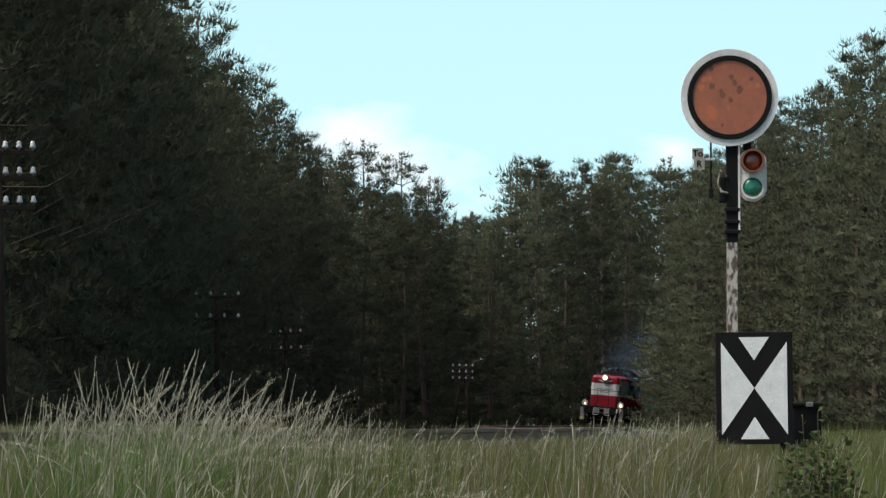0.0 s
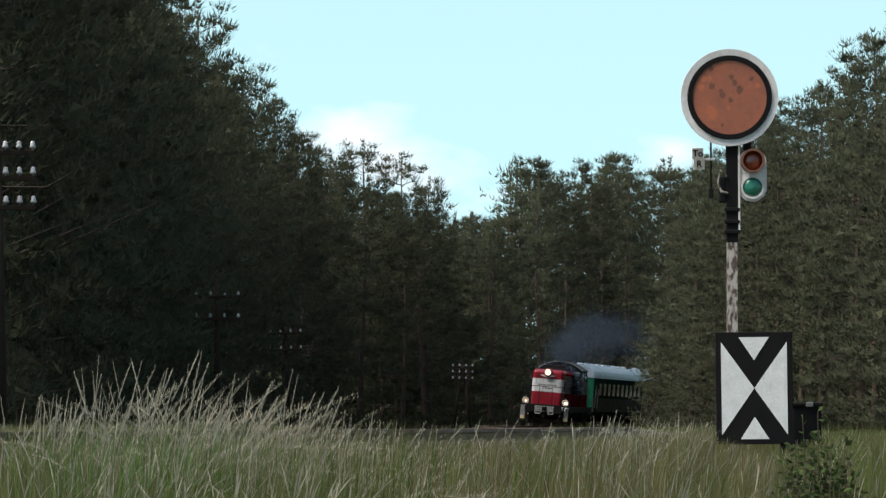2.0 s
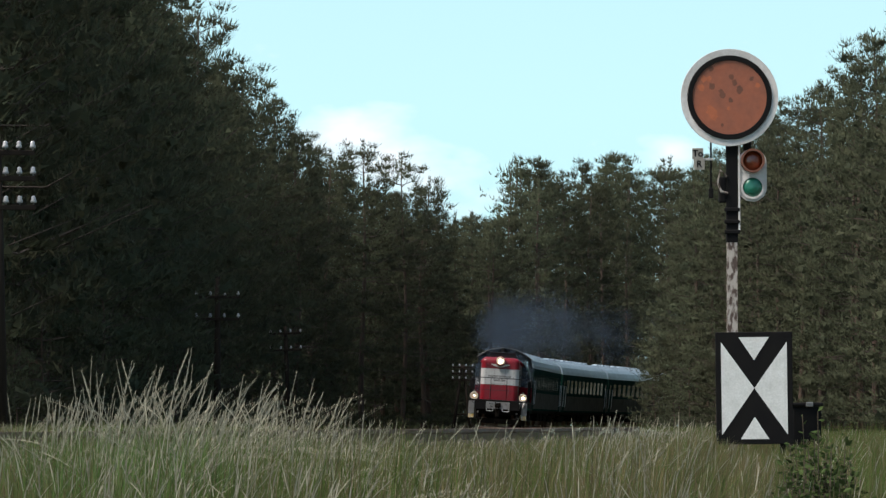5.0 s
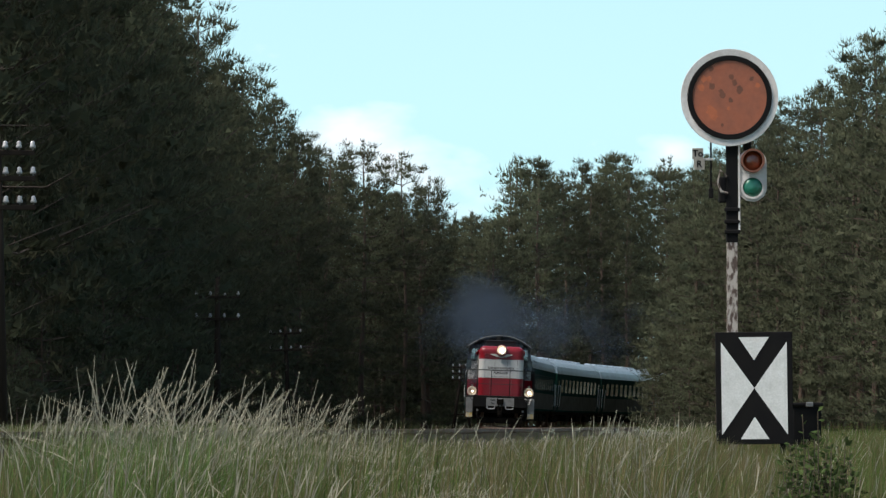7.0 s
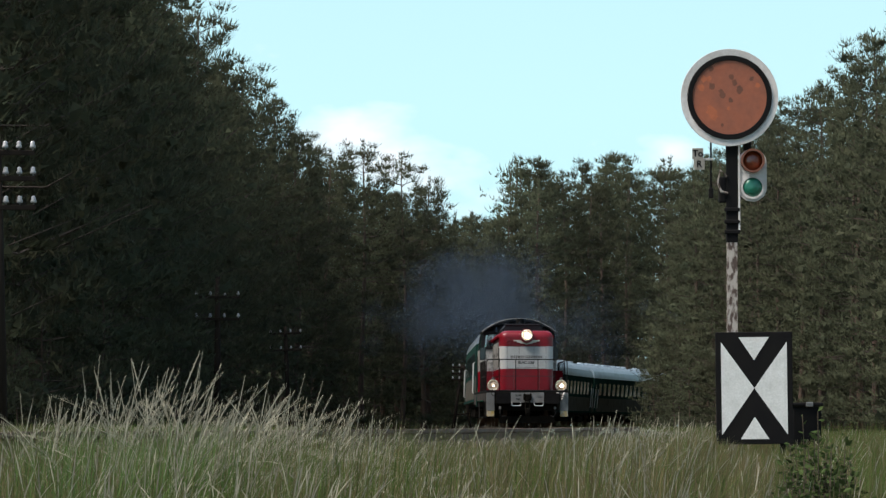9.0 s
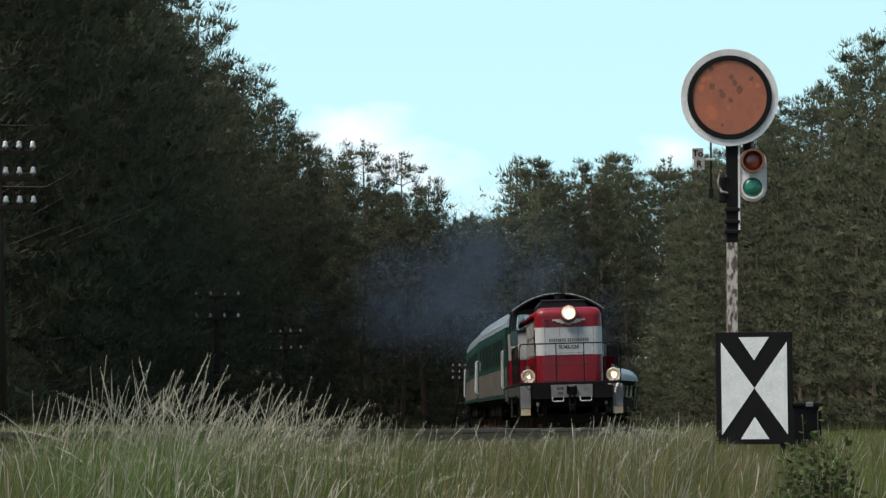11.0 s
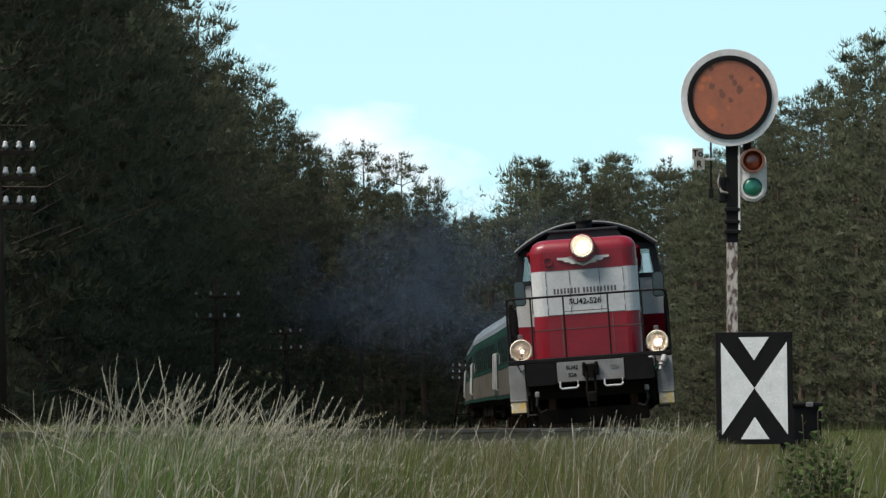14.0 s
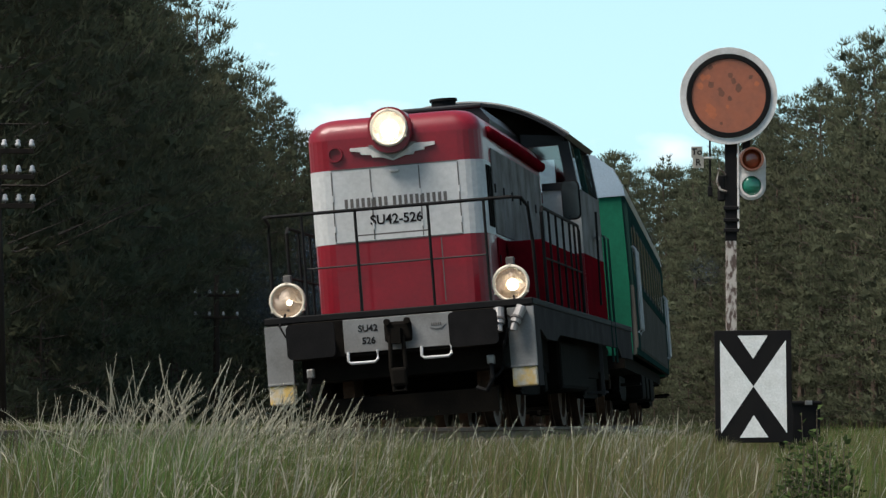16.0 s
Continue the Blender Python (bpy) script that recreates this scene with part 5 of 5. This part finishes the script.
    front = [(-1.43, 1.15, zr - 0.06), (-1.42, 0.82, zr), (-1.36, 0.76, zr), (1.30, 0.76, zr), (1.40, 0.84, zr - 0.01), (1.45, 1.0, zr - 0.1), (1.46, 1.15, 2.0), (1.46, 1.25, 1.345)]
    part("front_handrail", tubed(front, 0.019, 8), M_BLACK, L, "black front handrail")
    part("front_handrail", tubed([(-1.43, 1.15, zr - 0.06), (-1.45, 1.2, zr - 0.2), (-1.46, 1.25, 1.345)], 0.019, 8), M_BLACK, L)
    part("lower_handrail", tubed([(-1.0, 0.77, 1.85), (1.0, 0.77, 1.85)], 0.011, 6), M_GREY, L)
    for x in (-1.0, -0.41, 0.39, 1.0):
        part("rail_post", tubed([(x, 0.76, 1.345), (x, 0.76, zr)], 0.017, 6), M_BLACK, L)
    part("number_frame", boxed(-0.41, 0.39, 0.752, 0.768, 2.16, 2.175), M_SEAM, L)
    for s in (-1, 1):
        part("side_handrail", tubed([(s * 1.45, 2.4, 1.345), (s * 1.45, 2.4, 2.36), (s * 1.45, 2.5, 2.42), (s * 1.45, 6.7, 2.42), (s * 1.45, 6.8, 2.36), (s * 1.45, 6.8, 1.345)], 0.02, 8), M_BLACK, L)
        for yy in (3.2, 4.0, 4.8, 5.6, 6.2):
            part("rail_post", tubed([(s * 1.45, yy, 1.345), (s * 1.45, yy, 2.42)], 0.016, 6), M_BLACK, L)
        part("side_mid_rail", tubed([(s * 1.45, 2.4, 1.85), (s * 1.45, 6.8, 1.85)], 0.012, 6), M_GREY, L)
        for yy in (10.3, 10.9):
            part("door_grab_rail", tubed([(s * 1.46, yy, 0.8), (s * 1.46, yy, 2.45), (s * 1.40, yy + 0.1, 2.5)], 0.017, 6), M_DARKGREEN, L)
        part("cab_step_post", boxed(min(s * 1.40, s * 1.44), max(s * 1.40, s * 1.44), 8.9, 8.95, 0.35, 1.0), M_GREY, L)
        part("cab_step", boxed(min(s * 1.2, s * 1.44), max(s * 1.2, s * 1.44), 8.9, 9.4, 0.38, 0.41), M_GREY, L)
    # bogies
    for yc in (3.4, 10.8):
        for s in (-1, 1):
            b = part("bogie_frame", prism([(yc - 1.7, 0.55), (yc - 1.5, 0.75), (yc + 1.5, 0.75), (yc + 1.7, 0.55), (yc + 1.5, 0.45), (yc + 0.9, 0.35), (yc - 0.9, 0.35), (yc - 1.5, 0.45)], s * 1.02 - 0.05, s * 1.02 + 0.05, "yz"), M_UNDER, L)
            for dy in (-1.25, 1.25):
                part("axle_box", boxed(s * 1.06 - 0.07, s * 1.06 + 0.07, yc + dy - 0.16, yc + dy + 0.16, 0.38, 0.72, 0.03), M_UNDER, b)
        for dy in (-1.25, 1.25):
            wheelset(L, yc + dy, 0.55)
    return L


def build_coach():
    C = thing("passenger_coach", "green and cream railway passenger coach with silver roof", "railway coach", "coaches of the train")
    y0, y1 = 0.30, 24.2
    for s in (-1, 1):
        part("lower_side", prism([(s * 1.37, 0.98), (s * 1.412, 1.12), (s * 1.412, 1.98), (s * 1.36, 1.98), (s * 1.33, 0.98)], y0, y1), M_CREAM, C, "dirty cream lower side, shade in its colour")
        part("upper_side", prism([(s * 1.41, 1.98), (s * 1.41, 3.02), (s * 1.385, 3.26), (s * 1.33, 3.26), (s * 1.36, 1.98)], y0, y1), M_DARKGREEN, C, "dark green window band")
        x0, x1 = sorted((s * 1.405, s * 1.422))
        part("waist_strip", boxed(x0, x1, y0, y1, 1.955, 2.0), M_DARKGREEN, C)
        part("skirt_strip", boxed(x0 - 0.02, x1 - 0.02, y0, y1, 0.98, 1.08), M_DARKGREEN, C)
        for k in range(10):
            yy = 2.35 + k * 2.0
            x0, x1 = sorted((s * 1.398, s * 1.4165))
            win = part("window", prism(rounded(yy, yy + 1.2, 2.10, 2.95, 0.09, 3), x0, x1, "yz"), M_BLACK, C, "dark framed window")
            x0, x1 = sorted((s * 1.41, s * 1.4195))
            part("pane", prism(rounded(yy + 0.05, yy + 1.15, 2.15, 2.64, 0.05, 2), x0, x1, "yz"), M_PANE, win)
            part("pane", prism(rounded(yy + 0.05, yy + 1.15, 2.67, 2.91, 0.05, 2), x0, x1, "yz"), M_PANE, win)
        for yy in (0.75, 22.85):
            x0, x1 = sorted((s * 1.40, s * 1.418))
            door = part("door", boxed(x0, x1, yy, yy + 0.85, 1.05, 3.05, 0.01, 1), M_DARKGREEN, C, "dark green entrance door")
            x0, x1 = sorted((s * 1.413, s * 1.422))
            part("pane", prism(rounded(yy + 0.2, yy + 0.65, 2.15, 2.85, 0.06, 2), x0, x1, "yz"), M_PANE, door)
            for gy in (yy - 0.12, yy + 0.97):
                part("grab_rail", tubed([(s * 1.42, gy, 1.3), (s * 1.47, gy, 1.35), (s * 1.47, gy, 2.5), (s * 1.42, gy, 2.55)], 0.022, 6), M_WHITE, C, "white grab rail")
            part("step", boxed(min(s * 1.1, s * 1.38), max(s * 1.1, s * 1.38), yy, yy + 0.85, 0.55, 0.59), M_UNDER, C)
    crown = [(1.385, 3.26), (1.36, 3.42), (1.24, 3.66), (1.0, 3.86), (0.65, 3.99), (0.3, 4.04), (0.0, 4.05)]
    outline = crown + [(-x, z) for x, z in crown[-2::-1]]
    part("roof", prism(outline, y0 - 0.05, y1 + 0.05), M_SILVER, C, "silver-blue ribbed roof", smooth=False)
    for i in range(len(outline) - 1):
        (xa, za), (xb, zb) = outline[i], outline[i + 1]
        for f in (0.0, 0.5):
            x, z = xa + (xb - xa) * f, za + (zb - za) * f
            part("roof_rib", tubed([(x, y0, z), (x, y1, z)], 0.016, 4), M_SILVER, C)
    for k in range(9):
        part("roof_vent", boxed(-0.2, 0.2, 2.5 + k * 2.4, 3.0 + k * 2.4, 4.0, 4.16, 0.05), M_SILVER, C)
    for yy, f in ((y0, -1), (y1, 1)):
        a, b = sorted((yy + 0.02 * f, yy - 0.06 * f))
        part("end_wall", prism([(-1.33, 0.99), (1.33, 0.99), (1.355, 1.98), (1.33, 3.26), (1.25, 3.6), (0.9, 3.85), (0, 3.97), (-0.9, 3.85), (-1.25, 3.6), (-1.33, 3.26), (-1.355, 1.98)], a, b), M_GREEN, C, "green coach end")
        a, b = sorted((yy + 0.30 * f, yy + 0.02 * f))
        part("gangway_bellows", prism(rounded(-0.62, 0.62, 1.1, 3.3, 0.15), a, b), M_RUBBER, C, "black gangway bellows")
        for s in (-1, 1):
            a, b = sorted((yy + 0.30 * f, yy))
            part("buffer", lathe([(0.1, a), (0.1, b)], "y", 14, centre=(s * 0.875, 0, 1.05)), M_UNDER, C)
    part("underframe", boxed(-1.2, 1.2, y0, y1, 0.80, 0.99), M_UNDER, C)
    for yy, ln in ((7.4, 2.0), (10.2, 1.5), (13.0, 2.4)):
        part("equipment_case", boxed(-1.25, 1.25, yy, yy + ln, 0.40, 0.80, 0.04), M_UNDER, C)
    for yc in (3.4, 21.1):
        for s in (-1, 1):
            part("bogie_frame", prism([(yc - 1.7, 0.5), (yc - 1.4, 0.72), (yc + 1.4, 0.72), (yc + 1.7, 0.5), (yc + 0.8, 0.36), (yc - 0.8, 0.36)], s * 1.0 - 0.05, s * 1.0 + 0.05, "yz"), M_UNDER, C)
        for dy in (-1.25, 1.25):
            wheelset(C, yc + dy, 0.46)
    return C


SPEED = 14.0
NOSE_END = 41.3          # depth of the buffers at the clip's end
LOCO_LEN, COACH_LEN = 14.24, 24.5


def car_pose(t, start, length, inset):
    s = arc_at(NOSE_END) + SPEED * (16.0 - t) + start
    a, b = along(s + inset), along(s + length - inset)
    d = (b - a).normalized()
    turn = -math.degrees(math.atan2(d.x, d.y))
    return pose(*a, 0, 0, turn) @ pose(0, 0, 0, 0, -cant(s + length * 0.4), 0) @ pose(0, -inset, 0)


def car_rows(start, length, inset):
    return [(k * 0.5, car_pose(k * 0.5, start, length, inset)) for k in range(33)]


def wheel_rows(w, r):
    y, rows = w.location.y, []
    for k in range(481):
        rows.append((k / 30, Matrix.Translation((0, y, r)) @ Matrix.Rotation(SPEED * k / 30 / r, 4, "X")))
    return rows


loco = build_loco()
coaches = [build_coach()]
for _ in range(5):
    coaches.append(copy_thing(coaches[0], Matrix.Identity(4)))


# ---------------------------------------------------------------- exhaust smoke in drifting clumps
def smoke_material():
    m = surface("blue_grey_smoke", (0.052, 0.072, 0.098), (0.044, 0.060, 0.084), 2.0, 1.0, bump=0, spec=0.0)
    nt = m.node_tree
    tr = nt.nodes.new("ShaderNodeBsdfTransparent")
    mix = nt.nodes.new("ShaderNodeMixShader")
    mix.inputs[0].default_value = 0.085
    nt.links.new(nt.nodes["Principled BSDF"].outputs["BSDF"], mix.inputs[2])
    nt.links.new(tr.outputs["BSDF"], mix.inputs[1])
    nt.links.new(mix.outputs["Shader"], nt.nodes["Material Output"].inputs["Surface"])
    return m


M_SMOKE = smoke_material()
PUFFS = []


def build_smoke():
    rng = random.Random(21)
    meshes = []
    for kind in range(5):
        verts, faces = [], []
        wide = (1.0, 1.7, 1.2, 2.0, 0.9)[kind]
        for _ in range(1000 if kind < 4 else 2000):
            while True:
                p = Vector((rng.uniform(-1, 1), rng.uniform(-1, 1), rng.uniform(-1, 1)))
                if rng.random() < max(0.0, 1 - p.length_squared) ** 2:
                    break
            p *= wide
            i, q = len(verts), rng.uniform(0.06, 0.11) * (wide ** 0.7 if kind < 4 else 0.40)
            for _ in range(3):
                verts.append(p + Vector((rng.gauss(0, 1), rng.gauss(0, 1), rng.gauss(0, 1))).normalized() * q)
            faces.append((i, i + 1, i + 2))
        me = bpy.data.meshes.new("smoke_clump")
        me.from_pydata(verts, [], faces)
        me.materials.append(M_SMOKE)
        meshes.append(me)
    te = -2.5
    k = 0
    while te < 13.0:
        ob = tagged(new("smoke_puff", meshes[k % 4 if te < 11 else 4]), "thin blue-grey diesel exhaust smoke drifting behind the locomotive", "smoke", "exhaust smoke", "stuff")
        wide = 1.0 if te < 9.5 else 0.8
        PUFFS.append((ob, te, Vector((-0.62 + rng.gauss(0, 0.42) * wide, rng.gauss(0, 0.8), rng.uniform(-0.15, 0.1))), rng.uniform(0.7, 3.4) * (1.0 if te < 10 else 0.55), rng.uniform(0, 6.28)))
        te += rng.uniform(0.03, 0.10) if te < 9.0 else rng.uniform(0.12, 0.3)
        k += 1


build_smoke()


def puff_rows(te, drift, rise, spin):
    home = Vector((0, 6.0, 2.45))
    first = car_pose(te, 0.0, LOCO_LEN, 3.3) @ Vector((0, 6.0, 4.25))
    rows = []
    for k in range(65):
        t = k * 0.25
        if t < te:
            m = car_pose(t, 0.0, LOCO_LEN, 3.3)
            rows.append((t, Matrix.Translation(m @ home) @ Matrix.Rotation(spin, 4, "Z")))
        else:
            a = t - te
            p = first + drift * a + Vector((0, -0.9 * (1 - math.exp(-a / 0.6)), rise * (1 - math.exp(-a / 0.9))))
            rows.append((t, Matrix.Translation(p) @ Matrix.Rotation(spin + 0.15 * a, 4, "Z")))
    return rows


# ---------------------------------------------------------------- all that moves
def motions():
    walk(loco, car_rows(0.0, LOCO_LEN, 3.3))
    for i, c in enumerate(coaches):
        walk(c, car_rows(LOCO_LEN + COACH_LEN * i, COACH_LEN, 3.5))
    for car, r in [(loco, 0.55)] + [(c, 0.46) for c in coaches]:
        for w in car.children:
            if w.name.startswith("wheelset"):
                walk(w, wheel_rows(w, r))
    for ob, m, phase, speed in SWAY:
        walk(ob, sway_rows(m, phase, speed))
    for ob, te, drift, rise, spin in PUFFS:
        walk(ob, puff_rows(te, drift, rise, spin))


motions()
